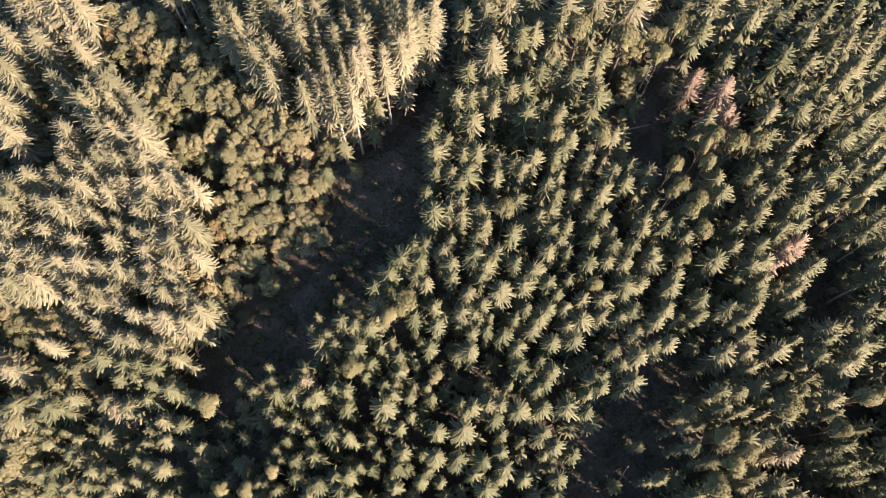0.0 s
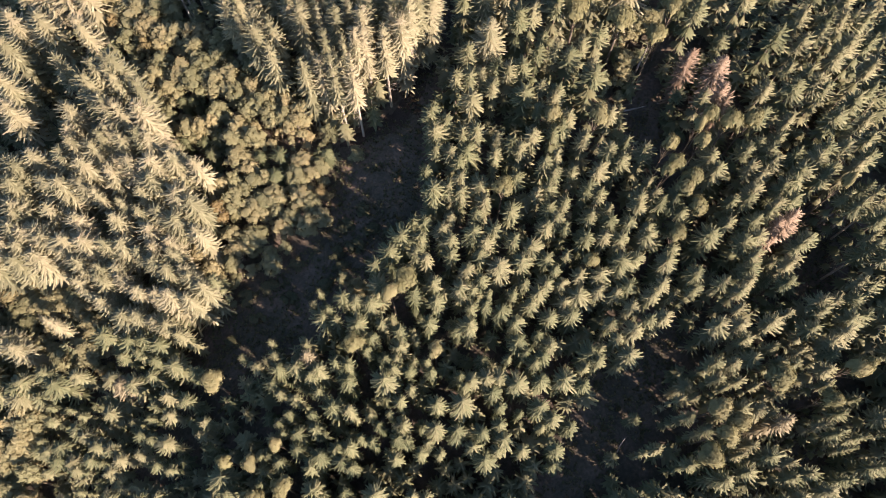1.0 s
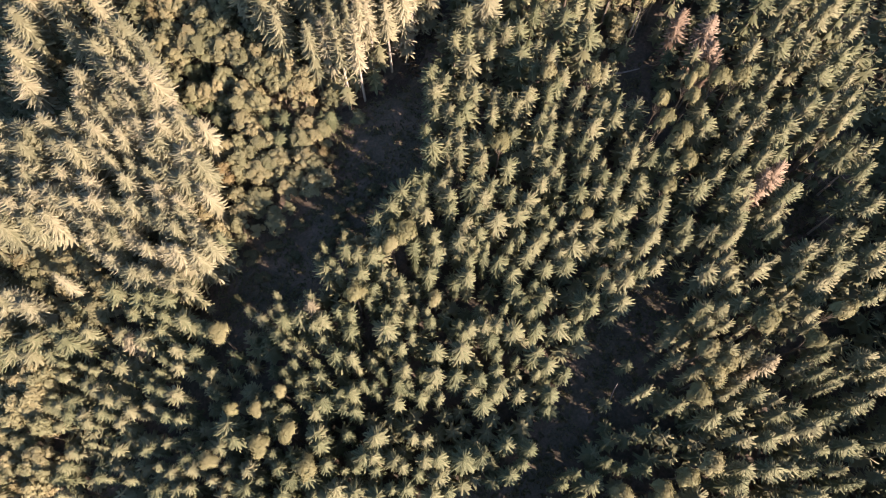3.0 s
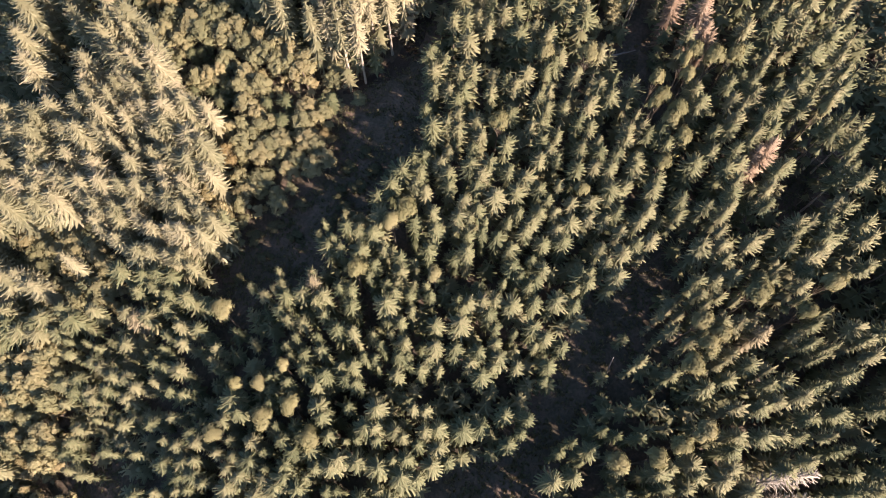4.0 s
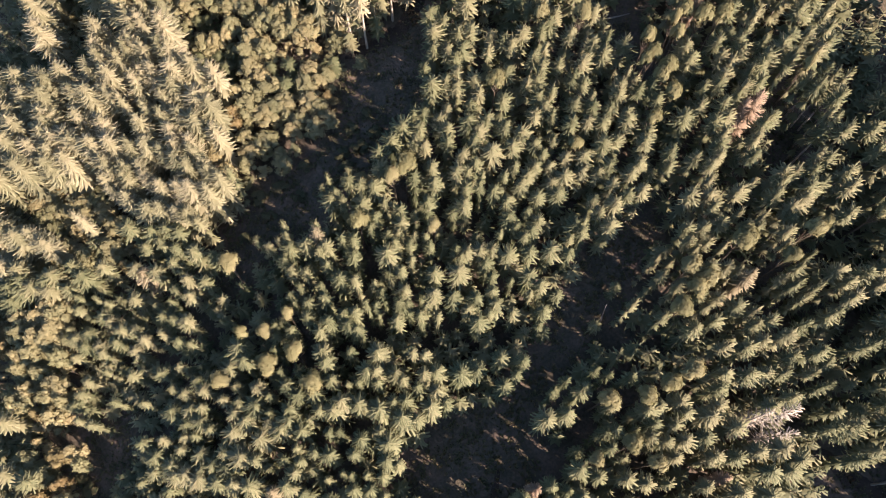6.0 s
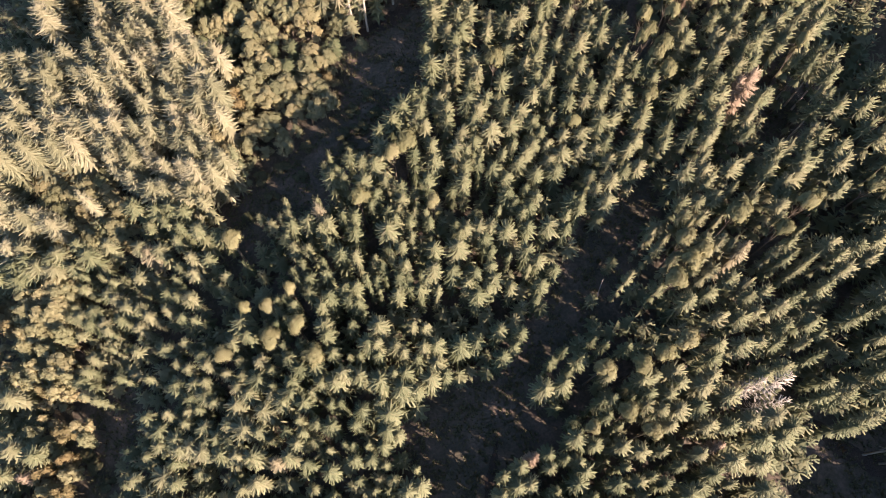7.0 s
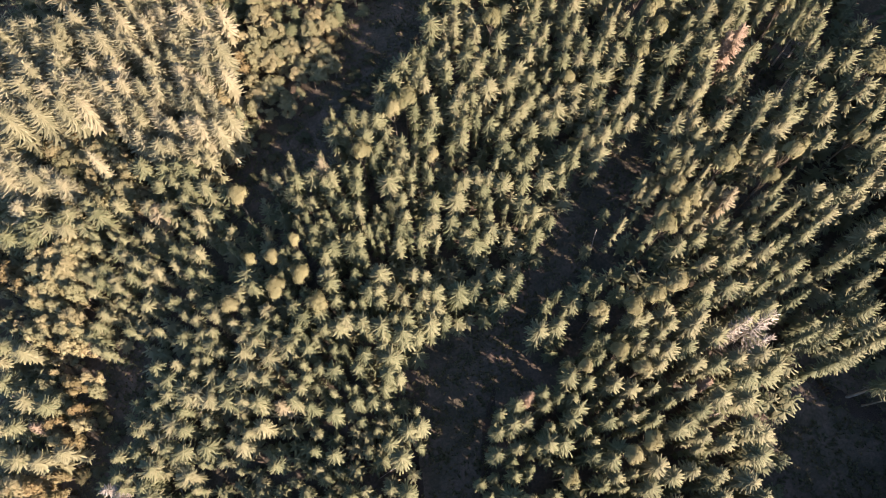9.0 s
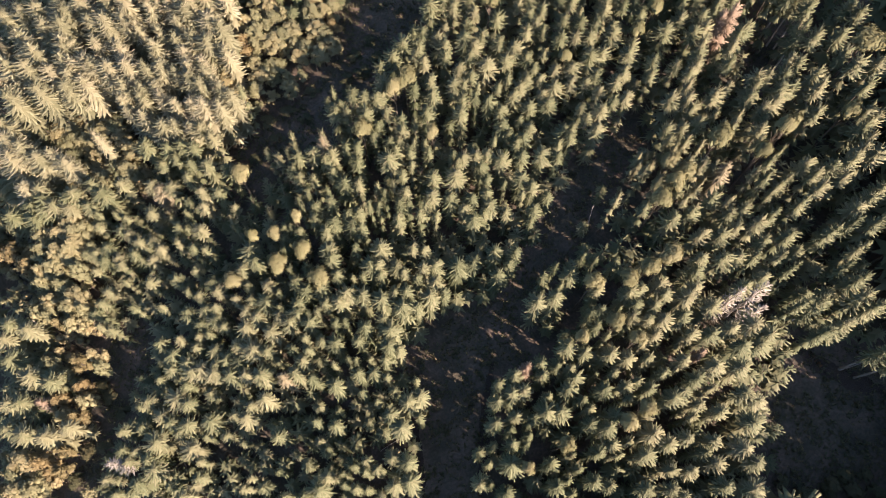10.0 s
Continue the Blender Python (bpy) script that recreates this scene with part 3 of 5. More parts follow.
plant(spruce, [
    (18.7, 27.7, 13.3, 1.6), (21.1, 31.4, 12.8, 2.5),
])

# ---- tall spruces at the head of the clearing ----
plant(tall_spruce, [
    (-69.2, 120.1, 27.8, 2.7), (-68.1, 121.0, 27.8, 2.7), (-65.7, 123.2, 26.8, 2.7), (-63.8, 124.1, 26.0, 2.7),
    (-68.8, 125.3, 25.2, 2.7), (-19.4, 80.7, 26.4, 2.7), (-23.2, 81.8, 26.3, 2.7), (-16.6, 88.1, 25.2, 2.7),
    (-12.6, 87.4, 25.2, 2.7), (-7.1, 92.4, 28.5, 2.7), (-9.8, 94.3, 27.3, 2.7),
])
plant(edge_spruce, [
    (92.4, -28.1, 19.4, 2.3), (89.2, -26.3, 19.0, 2.3), (81.7, -21.2, 18.8, 2.3), (76.6, -17.4, 19.7, 2.3),
    (79.9, 40.9, 19.9, 2.3), (82.8, 49.2, 19.8, 2.3), (81.2, 50.1, 18.9, 2.3), (79.4, 51.7, 18.5, 2.3),
])

# ---- pines, broadleaf trees, golden trees, dying trees, bushes ----
plant(pine, [
    (-49.5, -4.0, 17.3, 2.7), (-50.1, 21.7, 17.6, 2.9), (-27.5, -6.8, 19.5, 2.9),
    (-38.2, -1.7, 18.6, 2.9), (-31.9, -0.0, 19.3, 2.9), (-38.6, 5.4, 18.6, 2.2), (-44.9, 5.5, 18.0, 2.0),
    (-34.0, 8.6, 19.1, 1.6), (-18.3, 27.3, 19.9, 2.5), (-1.5, 25.5, 17.7, 1.9),
    (-10.4, 36.7, 18.7, 2.5), (-8.0, 38.9, 18.2, 3.3), (12.5, 57.3, 16.9, 2.5), (17.8, -47.1, 21.6, 1.6),
    (25.2, -42.8, 21.4, 1.9), (38.0, -39.0, 20.2, 2.2), (41.4, -36.5, 19.9, 2.2), (40.6, -23.1, 20.0, 2.0),
    (29.6, -22.3, 20.6, 1.7), (36.3, -20.3, 20.3, 2.3), (32.0, -11.3, 20.7, 2.3), (39.8, -10.9, 20.1, 2.3),
])
plant(pine, [
    (44.4, -8.8, 19.9, 2.3), (29.5, 41.4, 15.3, 1.9), (44.2, 57.0, 18.2, 1.7), (31.8, 69.6, 18.3, 2.5),
    (22.9, 70.3, 18.5, 2.0), (44.0, 85.3, 18.2, 2.3), (37.2, 89.6, 18.3, 3.1), (28.5, 92.6, 18.1, 3.5),
    (48.4, -6.7, 19.9, 2.6), (46.9, 5.1, 20.3, 2.6), (49.6, 8.6, 20.2, 2.2),
    (52.7, 10.4, 19.8, 2.2), (49.7, 13.1, 19.8, 2.4), (68.5, 14.2, 20.0, 1.9), (60.5, 18.0, 19.5, 2.9),
    (72.8, 19.1, 20.0, 2.2), (74.7, 19.6, 20.0, 1.4), (45.9, 45.3, 16.7, 2.1), (49.0, 50.2, 17.4, 2.1),
    (47.6, 53.7, 17.9, 2.1), (48.7, 55.7, 18.1, 2.1), (46.0, 58.5, 18.3, 2.1), (45.0, 62.4, 18.3, 1.6),
])
plant(pine, [
    (51.2, 62.5, 18.3, 1.6), (51.0, 65.8, 18.3, 1.6), (56.6, 65.9, 18.5, 2.2), (60.1, 66.1, 18.7, 1.9),
    (52.6, 67.3, 18.4, 1.9), (48.3, 91.7, 17.9, 2.6), (75.3, 52.1, 20.7, 1.3),
])
# the first is a large brownish broadleaf tree, made with the pine's shape and colour
plant(pine, [(93.0, 37.9, 18.6, 4.0), (87.6, 22.9, 18.5, 2.3)])
plant(broadleaf, [
    (-138.9, 27.6, 11.0, 5.9), (-109.6, -49.6, 14.0, 4.0), (-111.3, -45.6, 14.0, 4.1), (-109.0, -42.9, 14.0, 5.4),
    (-105.2, -6.0, 15.2, 2.8), (-109.2, -4.8, 15.3, 3.3), (-105.6, -2.3, 15.5, 3.3), (-109.2, 2.5, 15.7, 3.3),
    (-110.7, 5.7, 15.8, 3.8), (-106.8, 6.7, 15.9, 4.3), (-110.8, 11.9, 15.7, 4.8), (-105.6, 15.8, 15.7, 4.3),
    (-111.0, 16.1, 15.2, 4.9), (-124.4, 23.4, 11.0, 5.2), (-107.0, 29.3, 9.7, 3.5), (-127.7, 30.4, 10.0, 4.7),
    (-108.9, 32.2, 9.2, 4.4), (-113.6, 33.3, 9.1, 4.6), (-132.2, 35.6, 10.0, 5.9), (-131.0, 40.7, 9.8, 6.4),
    (-112.6, 40.8, 9.1, 3.6), (-107.9, 41.1, 9.2, 4.5), (-111.5, 45.6, 9.3, 4.1), (-107.9, 47.3, 9.4, 5.4),
])
plant(broadleaf, [
    (-112.7, 50.1, 9.5, 5.8), (-104.9, -49.7, 14.0, 3.5), (-97.9, -32.5, 14.0, 3.1), (-91.4, -28.7, 14.0, 2.7),
    (-98.6, -22.8, 14.0, 3.2), (-88.2, -20.7, 14.0, 2.2), (-104.7, -19.5, 14.1, 4.2), (-89.5, -17.2, 14.1, 2.7),
    (-97.5, -8.8, 14.8, 3.2), (-94.2, -6.3, 14.9, 2.3), (-99.6, -5.1, 15.2, 3.2), (-97.2, -2.5, 15.3, 4.2),
    (-103.1, 1.0, 15.7, 3.3), (-97.8, 5.1, 15.7, 2.8), (-101.2, 9.9, 15.9, 4.0), (-104.6, 10.9, 15.9, 4.7),
    (-100.9, 11.9, 15.9, 4.7), (-100.0, 15.3, 15.6, 4.5), (-101.6, 17.9, 15.3, 4.9), (-94.7, 31.5, 11.2, 3.8),
    (-87.8, 32.2, 11.5, 5.0), (-98.4, 33.9, 10.2, 2.2), (-101.9, 35.7, 9.6, 3.1), (-86.8, 38.7, 10.9, 3.8),
])
plant(broadleaf, [
    (-99.8, 39.5, 9.7, 3.1), (-91.3, 43.9, 10.5, 3.4), (-103.6, 45.4, 9.5, 5.1), (-97.3, 46.7, 10.0, 4.8),
    (-92.3, 47.5, 10.4, 4.0), (-84.7, 113.5, 11.7, 4.6), (-78.6, 114.9, 11.9, 4.6), (-75.7, 119.7, 11.9, 5.7),
    (-82.9, 121.0, 11.7, 7.0), (-90.0, 125.5, 11.5, 7.1), (-55.5, 49.2, 9.7, 2.4), (-50.1, 50.3, 8.7, 2.8),
    (-49.0, 53.4, 8.6, 3.7), (-58.4, 53.7, 10.6, 3.3), (-45.2, 55.9, 7.8, 4.1), (-50.4, 57.1, 9.6, 2.8),
    (-45.3, 62.7, 8.9, 4.5), (-49.8, 65.0, 10.9, 4.5), (-45.3, 68.2, 9.9, 4.1), (-53.4, 68.4, 11.6, 2.5),
    (-50.7, 69.5, 11.3, 2.9), (-46.8, 71.4, 10.6, 2.9), (-49.8, 74.9, 11.0, 4.1), (-45.8, 79.2, 10.9, 3.3),
])
plant(broadleaf, [
    (-51.6, 79.3, 11.1, 4.2), (-49.7, 83.2, 11.0, 4.2), (-60.2, 84.0, 11.4, 3.2), (-64.1, 84.6, 11.4, 3.9),
    (-57.3, 85.0, 11.3, 2.1), (-47.8, 87.0, 11.0, 3.1), (-56.0, 87.6, 11.2, 3.4), (-70.1, 89.3, 11.5, 2.6),
    (-51.0, 91.7, 11.1, 3.4), (-46.7, 92.4, 11.0, 4.2), (-70.5, 95.0, 11.9, 3.9), (-57.1, 95.2, 11.9, 4.3),
    (-52.7, 95.9, 11.6, 5.3), (-63.4, 97.0, 12.2, 5.4), (-48.4, 97.4, 11.4, 3.2), (-60.4, 99.9, 12.4, 4.3),
    (-74.9, 100.3, 12.0, 4.0), (-66.9, 100.5, 12.3, 5.5), (-55.9, 101.8, 12.4, 3.4), (-73.0, 103.5, 12.2, 4.0),
    (-62.4, 104.6, 12.5, 4.8), (-57.0, 105.7, 12.4, 3.9), (-64.5, 109.6, 12.4, 4.0), (-69.5, 110.9, 12.3, 4.5),
])
plant(broadleaf, [
    (-73.8, 111.3, 12.1, 4.5), (-19.0, 42.4, 7.9, 2.7), (-22.2, 44.5, 7.8, 2.3), (-40.6, 49.3, 7.4, 3.2),
    (-40.9, 52.5, 7.3, 2.0), (-31.4, 57.7, 7.9, 3.6), (-38.4, 58.0, 7.3, 3.2), (-28.0, 59.2, 8.0, 2.8),
    (-35.6, 60.2, 7.7, 2.8), (-39.2, 61.9, 7.8, 2.0), (-30.9, 62.7, 8.1, 2.8), (-33.0, 64.3, 8.1, 4.0),
    (-42.7, 64.5, 8.6, 4.1), (-40.0, 65.6, 8.3, 3.7), (-34.6, 69.7, 8.2, 3.7), (-42.7, 70.0, 9.5, 2.0),
    (-31.3, 70.1, 7.8, 2.8), (-29.4, 71.4, 7.4, 2.8), (-33.4, 72.8, 8.2, 3.3), (-20.9, 74.0, 5.9, 2.6),
    (-27.0, 80.0, 7.0, 2.9), (-34.9, 81.6, 9.7, 4.1), (-25.7, 82.5, 7.1, 3.3), (-37.6, 83.6, 10.5, 3.3),
])
plant(broadleaf, [
    (-41.8, 84.7, 10.9, 3.7), (-33.6, 84.8, 9.8, 4.1), (-37.8, 86.9, 10.6, 2.9), (-44.2, 87.8, 11.0, 4.2),
    (-41.4, 89.5, 10.9, 3.7), (35.4, 83.4, 8.5, 2.6), (39.5, 84.8, 8.6, 2.6), (40.3, 87.8, 8.7, 3.0),
    (43.0, 95.2, 8.8, 2.7), (73.5, 67.6, 9.1, 2.5), (56.0, 85.7, 8.9, 1.5), (46.0, 96.7, 8.8, 2.7),
])
plant(golden, [
    (-135.4, 16.3, 12.2, 4.6), (-115.8, 9.2, 15.3, 3.5), (-123.6, 14.0, 13.5, 4.5), (-112.9, 54.2, 9.7, 4.8),
    (-109.8, 87.2, 10.9, 2.7), (-113.7, 95.6, 11.0, 4.3), (-112.7, 104.2, 11.1, 3.5), (-96.7, -45.2, 14.0, 2.5),
    (-103.2, -43.7, 14.0, 3.6), (-97.3, -41.2, 14.0, 2.1), (-93.4, -32.7, 14.0, 2.5), (-99.5, -28.3, 14.0, 3.6),
    (-93.6, -25.9, 14.0, 2.9), (-95.5, -18.8, 14.1, 3.3), (-102.1, -8.4, 14.9, 1.9), (-80.9, 27.5, 11.9, 2.3),
    (-104.8, 52.5, 9.8, 4.0), (-78.8, 109.5, 12.0, 2.9), (-90.1, 119.9, 11.5, 2.8), (-96.0, 128.2, 11.3, 3.5),
    (-53.8, 62.6, 11.4, 3.6), (-28.3, 64.4, 8.0, 2.6),
])
plant(faded, [
    (-27.0, 24.8, 20.3, 2.0), (-74.2, 22.9, 13.5, 3.3), (-34.8, -27.7, 18.1, 2.0), (60.6, 10.4, 19.4, 2.2),
])
plant(spruce, [(-8.4, 26.4, 16.9, 2.2)])
plant(rusty, [
    (-102.4, -29.6, 17.1, 1.5), (18.4, -27.8, 17.4, 1.5), (54.1, -25.5, 16.8, 1.2), (63.7, 45.4, 17.3, 1.6),
    (66.3, 46.6, 17.7, 2.2), (56.7, 70.8, 16.8, 1.4), (55.8, 73.1, 16.8, 2.0), (56.4, 78.9, 16.7, 2.6),
    (50.9, 80.6, 16.6, 2.3),
])
plant(bare, [
    (-79.3, -44.4, 14.8, 2.9), (64.4, -18.0, 19.6, 2.2), (61.0, -15.1, 19.4, 2.6), (65.4, -14.5, 20.0, 2.8),
])
plant(bush, [
    (-98.3, -47.3, 2.6, 2.5), (-95.6, -40.3, 2.6, 2.6), (-90.3, -39.1, 2.6, 2.2), (-85.1, -30.8, 2.6, 2.2),
    (-90.3, -26.2, 2.6, 2.6), (-93.5, -23.1, 2.6, 2.6), (-51.0, 33.7, 2.6, 1.9), (-47.4, 43.7, 2.6, 2.6),
    (-44.2, 38.3, 2.6, 2.1), (-36.7, 42.9, 2.6, 2.2), (-27.8, 44.7, 2.6, 2.5), (-41.8, 45.8, 2.6, 2.6),
    (-23.9, 48.9, 2.6, 2.2), (-35.0, 50.5, 2.6, 2.2), (-25.4, 52.2, 2.6, 2.2), (-20.7, 53.7, 2.6, 2.5),
    (-16.8, 57.2, 2.6, 2.5), (-22.9, 58.5, 2.6, 2.2), (-18.9, 62.0, 2.6, 2.2), (-12.1, 56.2, 2.6, 1.9),
    (73.8, -49.7, 2.6, 1.7), (78.2, -52.0, 2.6, 2.3), (93.2, -51.5, 2.6, 2.0), (88.6, -51.5, 2.6, 2.6),
])
plant(bush, [
    (84.1, -50.3, 2.6, 2.3), (91.4, -48.2, 2.6, 1.7), (86.7, -48.1, 2.6, 2.0),
])
plant(spruce, [
    (-57.2, 77.7, 8.0, 2.3), (-59.8, 80.9, 8.0, 2.3), (-55.2, 81.6, 8.0, 2.7), (-65.5, 82.6, 8.0, 1.7),
    (-64.0, 92.5, 8.0, 1.7), (-67.3, 93.2, 8.0, 2.1), (-62.9, 94.1, 8.0, 1.4), (-40.3, 69.8, 8.0, 2.5),
    (-27.3, 73.5, 8.0, 1.9), (-44.2, 74.7, 8.0, 1.9), (-39.2, 74.8, 8.0, 2.6),
])

# ---- the farther spruces of the same stand, joined ----
far_rows = []
far_rows += [
    (-137.0, 88.0, 24.4, 3.5), (-105.5, -37.3, 17.2, 3.5), (-111.4, -35.7, 17.2, 3.5), (-108.7, -29.6, 17.3, 3.1),
    (-112.7, -28.7, 17.3, 3.5), (-106.1, -22.9, 17.4, 3.5), (-113.2, -18.3, 18.0, 3.5), (-116.2, -13.0, 18.0, 3.5),
    (-109.2, -10.6, 17.5, 3.5), (-116.1, -9.3, 17.8, 3.5), (-111.9, 18.8, 17.1, 3.5), (-120.3, 20.8, 18.6, 3.5),
    (-109.7, 20.9, 17.3, 3.5), (-106.0, 22.2, 17.2, 3.5), (-113.6, 22.6, 18.3, 3.5), (-108.9, 23.8, 18.1, 3.5),
    (-111.1, 26.1, 19.1, 3.5), (-116.1, 27.4, 20.0, 3.4), (-110.8, 34.1, 21.7, 3.4), (-105.2, 34.6, 21.5, 2.6),
    (-120.5, 35.6, 22.7, 3.4), (-116.3, 37.6, 23.2, 3.5), (-129.0, 39.4, 23.6, 3.5), (-121.1, 40.5, 24.2, 3.4),
]
far_rows += [
    (-125.3, 46.4, 25.6, 3.5), (-110.0, 50.4, 26.1, 3.4), (-120.7, 50.9, 26.8, 3.5), (-106.0, 55.1, 25.9, 3.0),
    (-115.0, 57.8, 27.7, 3.4), (-122.0, 60.7, 27.5, 3.5), (-112.6, 61.3, 27.6, 3.5), (-130.9, 61.6, 26.4, 3.5),
    (-118.2, 67.4, 27.3, 3.5), (-111.0, 69.4, 26.3, 3.4), (-105.5, 70.1, 24.7, 3.5), (-106.2, 73.8, 24.3, 3.5),
    (-134.6, 74.0, 25.2, 3.5), (-107.8, 75.5, 24.5, 3.5), (-115.5, 77.8, 25.0, 3.5), (-127.4, 77.9, 25.2, 3.5),
    (-122.1, 78.9, 25.2, 3.5), (-111.3, 90.2, 24.9, 3.5), (-115.2, 99.5, 24.7, 3.5), (-116.8, 110.2, 24.3, 3.5),
    (-105.9, 113.3, 24.2, 3.5), (-116.5, 117.2, 23.9, 3.5), (-110.0, 127.1, 23.3, 3.5), (-117.8, 130.6, 23.2, 3.5),
]
far_rows += [
    (-77.3, -51.6, 15.1, 1.9), (-80.2, -48.1, 15.1, 1.9), (-75.3, -44.4, 14.3, 1.9), (-76.8, -41.2, 14.2, 2.3),
    (-99.2, -38.1, 16.9, 3.5), (-77.5, -37.3, 14.1, 2.4), (-93.0, -35.7, 16.3, 2.8), (-99.8, -24.6, 16.8, 3.3),
    (-84.5, -12.5, 13.4, 1.7), (-88.5, -11.1, 13.0, 1.7), (-78.4, -7.4, 13.3, 1.7), (-90.4, -7.3, 12.1, 2.6),
    (-89.4, -4.4, 11.7, 2.1), (-88.1, -1.5, 11.4, 2.1), (-82.6, -0.1, 12.1, 1.3), (-93.2, 4.8, 11.3, 1.9),
    (-84.9, 5.1, 11.8, 2.2), (-85.9, 6.8, 11.8, 2.2), (-91.0, 6.9, 11.4, 2.6), (-79.7, 7.0, 13.0, 2.2),
    (-93.6, 9.4, 11.8, 3.0), (-96.8, 9.4, 12.0, 2.6), (-89.5, 9.9, 11.9, 2.6), (-79.2, 9.9, 13.3, 2.5),
]
far_rows += [
    (-95.3, 11.8, 12.4, 1.5), (-82.7, 12.0, 13.2, 2.2), (-84.9, 13.8, 13.3, 2.6), (-92.7, 15.9, 13.5, 1.9),
    (-75.6, 16.5, 13.3, 2.5), (-83.8, 16.7, 13.8, 1.5), (-87.3, 17.7, 14.0, 1.1), (-92.4, 18.8, 14.5, 1.3),
    (-95.4, 20.6, 15.3, 2.6), (-100.8, 20.8, 16.0, 3.5), (-102.4, 23.2, 17.1, 3.5), (-90.6, 23.4, 15.8, 3.5),
    (-76.4, 24.2, 13.8, 2.9), (-100.3, 24.3, 17.3, 3.4), (-85.5, 25.0, 15.6, 2.6), (-94.0, 25.8, 17.2, 2.6),
    (-101.7, 31.5, 20.3, 2.6), (-76.8, 33.1, 17.7, 3.5), (-92.5, 36.4, 21.6, 1.6), (-77.6, 40.3, 20.4, 2.1),
    (-84.3, 43.9, 22.6, 2.1), (-78.3, 44.4, 21.4, 2.1), (-77.8, 47.3, 21.7, 2.4), (-83.9, 48.1, 23.0, 2.2),
]
far_rows += [
    (-101.6, 51.2, 23.9, 3.5), (-96.7, 51.3, 23.4, 3.3), (-78.2, 52.5, 22.2, 2.5), (-83.2, 53.3, 23.0, 3.1),
    (-89.3, 53.7, 23.3, 3.5), (-101.2, 54.3, 24.2, 3.5), (-94.4, 54.9, 23.4, 3.5), (-100.4, 57.2, 24.3, 3.4),
    (-95.6, 57.4, 23.5, 3.3), (-75.3, 58.1, 22.1, 3.1), (-102.9, 58.7, 25.2, 3.5), (-85.5, 59.0, 23.1, 2.5),
    (-102.7, 62.0, 25.2, 2.9), (-93.9, 62.2, 23.6, 2.9), (-103.9, 63.9, 25.4, 3.4), (-81.6, 64.0, 23.1, 1.6),
    (-85.0, 66.6, 23.4, 2.5), (-90.9, 68.2, 23.4, 3.5), (-78.2, 68.7, 23.4, 2.5), (-96.9, 69.2, 23.5, 3.3),
    (-76.0, 69.9, 23.5, 1.6), (-84.7, 71.7, 23.7, 3.2), (-75.4, 74.9, 24.4, 2.5), (-82.4, 74.9, 24.3, 2.2),
]
far_rows += [
    (-93.6, 75.9, 23.1, 3.3), (-80.8, 76.4, 24.7, 2.2), (-101.4, 76.5, 23.4, 3.5), (-78.3, 77.6, 25.2, 2.2),
    (-90.0, 78.2, 23.4, 2.6), (-91.2, 81.0, 23.6, 2.9), (-75.2, 81.8, 26.1, 2.5), (-78.9, 83.4, 26.8, 2.8),
    (-90.3, 84.7, 24.8, 2.9), (-85.5, 89.3, 27.6, 2.9), (-78.0, 90.0, 27.7, 1.9), (-76.5, 92.2, 27.5, 3.4),
    (-83.1, 92.6, 27.8, 2.5), (-96.1, 98.6, 25.4, 2.7), (-91.9, 107.9, 24.8, 2.4), (-95.1, 120.9, 23.3, 3.5),
    (-101.8, 123.7, 23.4, 3.5), (-59.4, -51.8, 14.6, 1.9), (-73.0, -50.7, 14.7, 1.9), (-62.7, -49.6, 14.3, 1.7),
    (-71.0, -48.9, 14.4, 3.0), (-55.5, -47.9, 14.3, 1.9), (-67.7, -46.4, 14.0, 3.1), (-56.0, -44.8, 13.8, 1.5),
]
far_rows += [
    (-69.7, -43.9, 13.8, 3.1), (-73.7, -41.9, 13.9, 1.9), (-58.7, -41.6, 13.3, 2.7), (-46.0, -40.3, 10.2, 1.3),
    (-68.0, -40.1, 13.3, 3.5), (-56.2, -38.6, 10.3, 1.5), (-50.8, -38.4, 9.8, 1.9), (-62.4, -37.7, 12.8, 1.9),
    (-72.4, -36.1, 13.3, 2.0), (-60.3, -36.1, 12.7, 2.7), (-55.1, -35.1, 10.3, 3.4), (-65.0, -35.1, 12.7, 2.3),
    (-47.4, -34.6, 13.9, 1.9), (-67.5, -33.7, 12.7, 2.7), (-73.8, -31.5, 13.2, 1.6), (-60.9, -31.3, 12.4, 2.7),
    (-71.7, -30.3, 12.9, 2.4), (-64.1, -29.9, 12.4, 3.5), (-55.0, -29.3, 12.5, 1.9), (-62.1, -26.7, 12.4, 2.0),
    (-49.8, -25.6, 13.2, 3.1), (-45.1, -25.5, 14.3, 2.3), (-69.2, -25.3, 12.7, 1.6), (-54.6, -24.6, 12.6, 3.5),
]
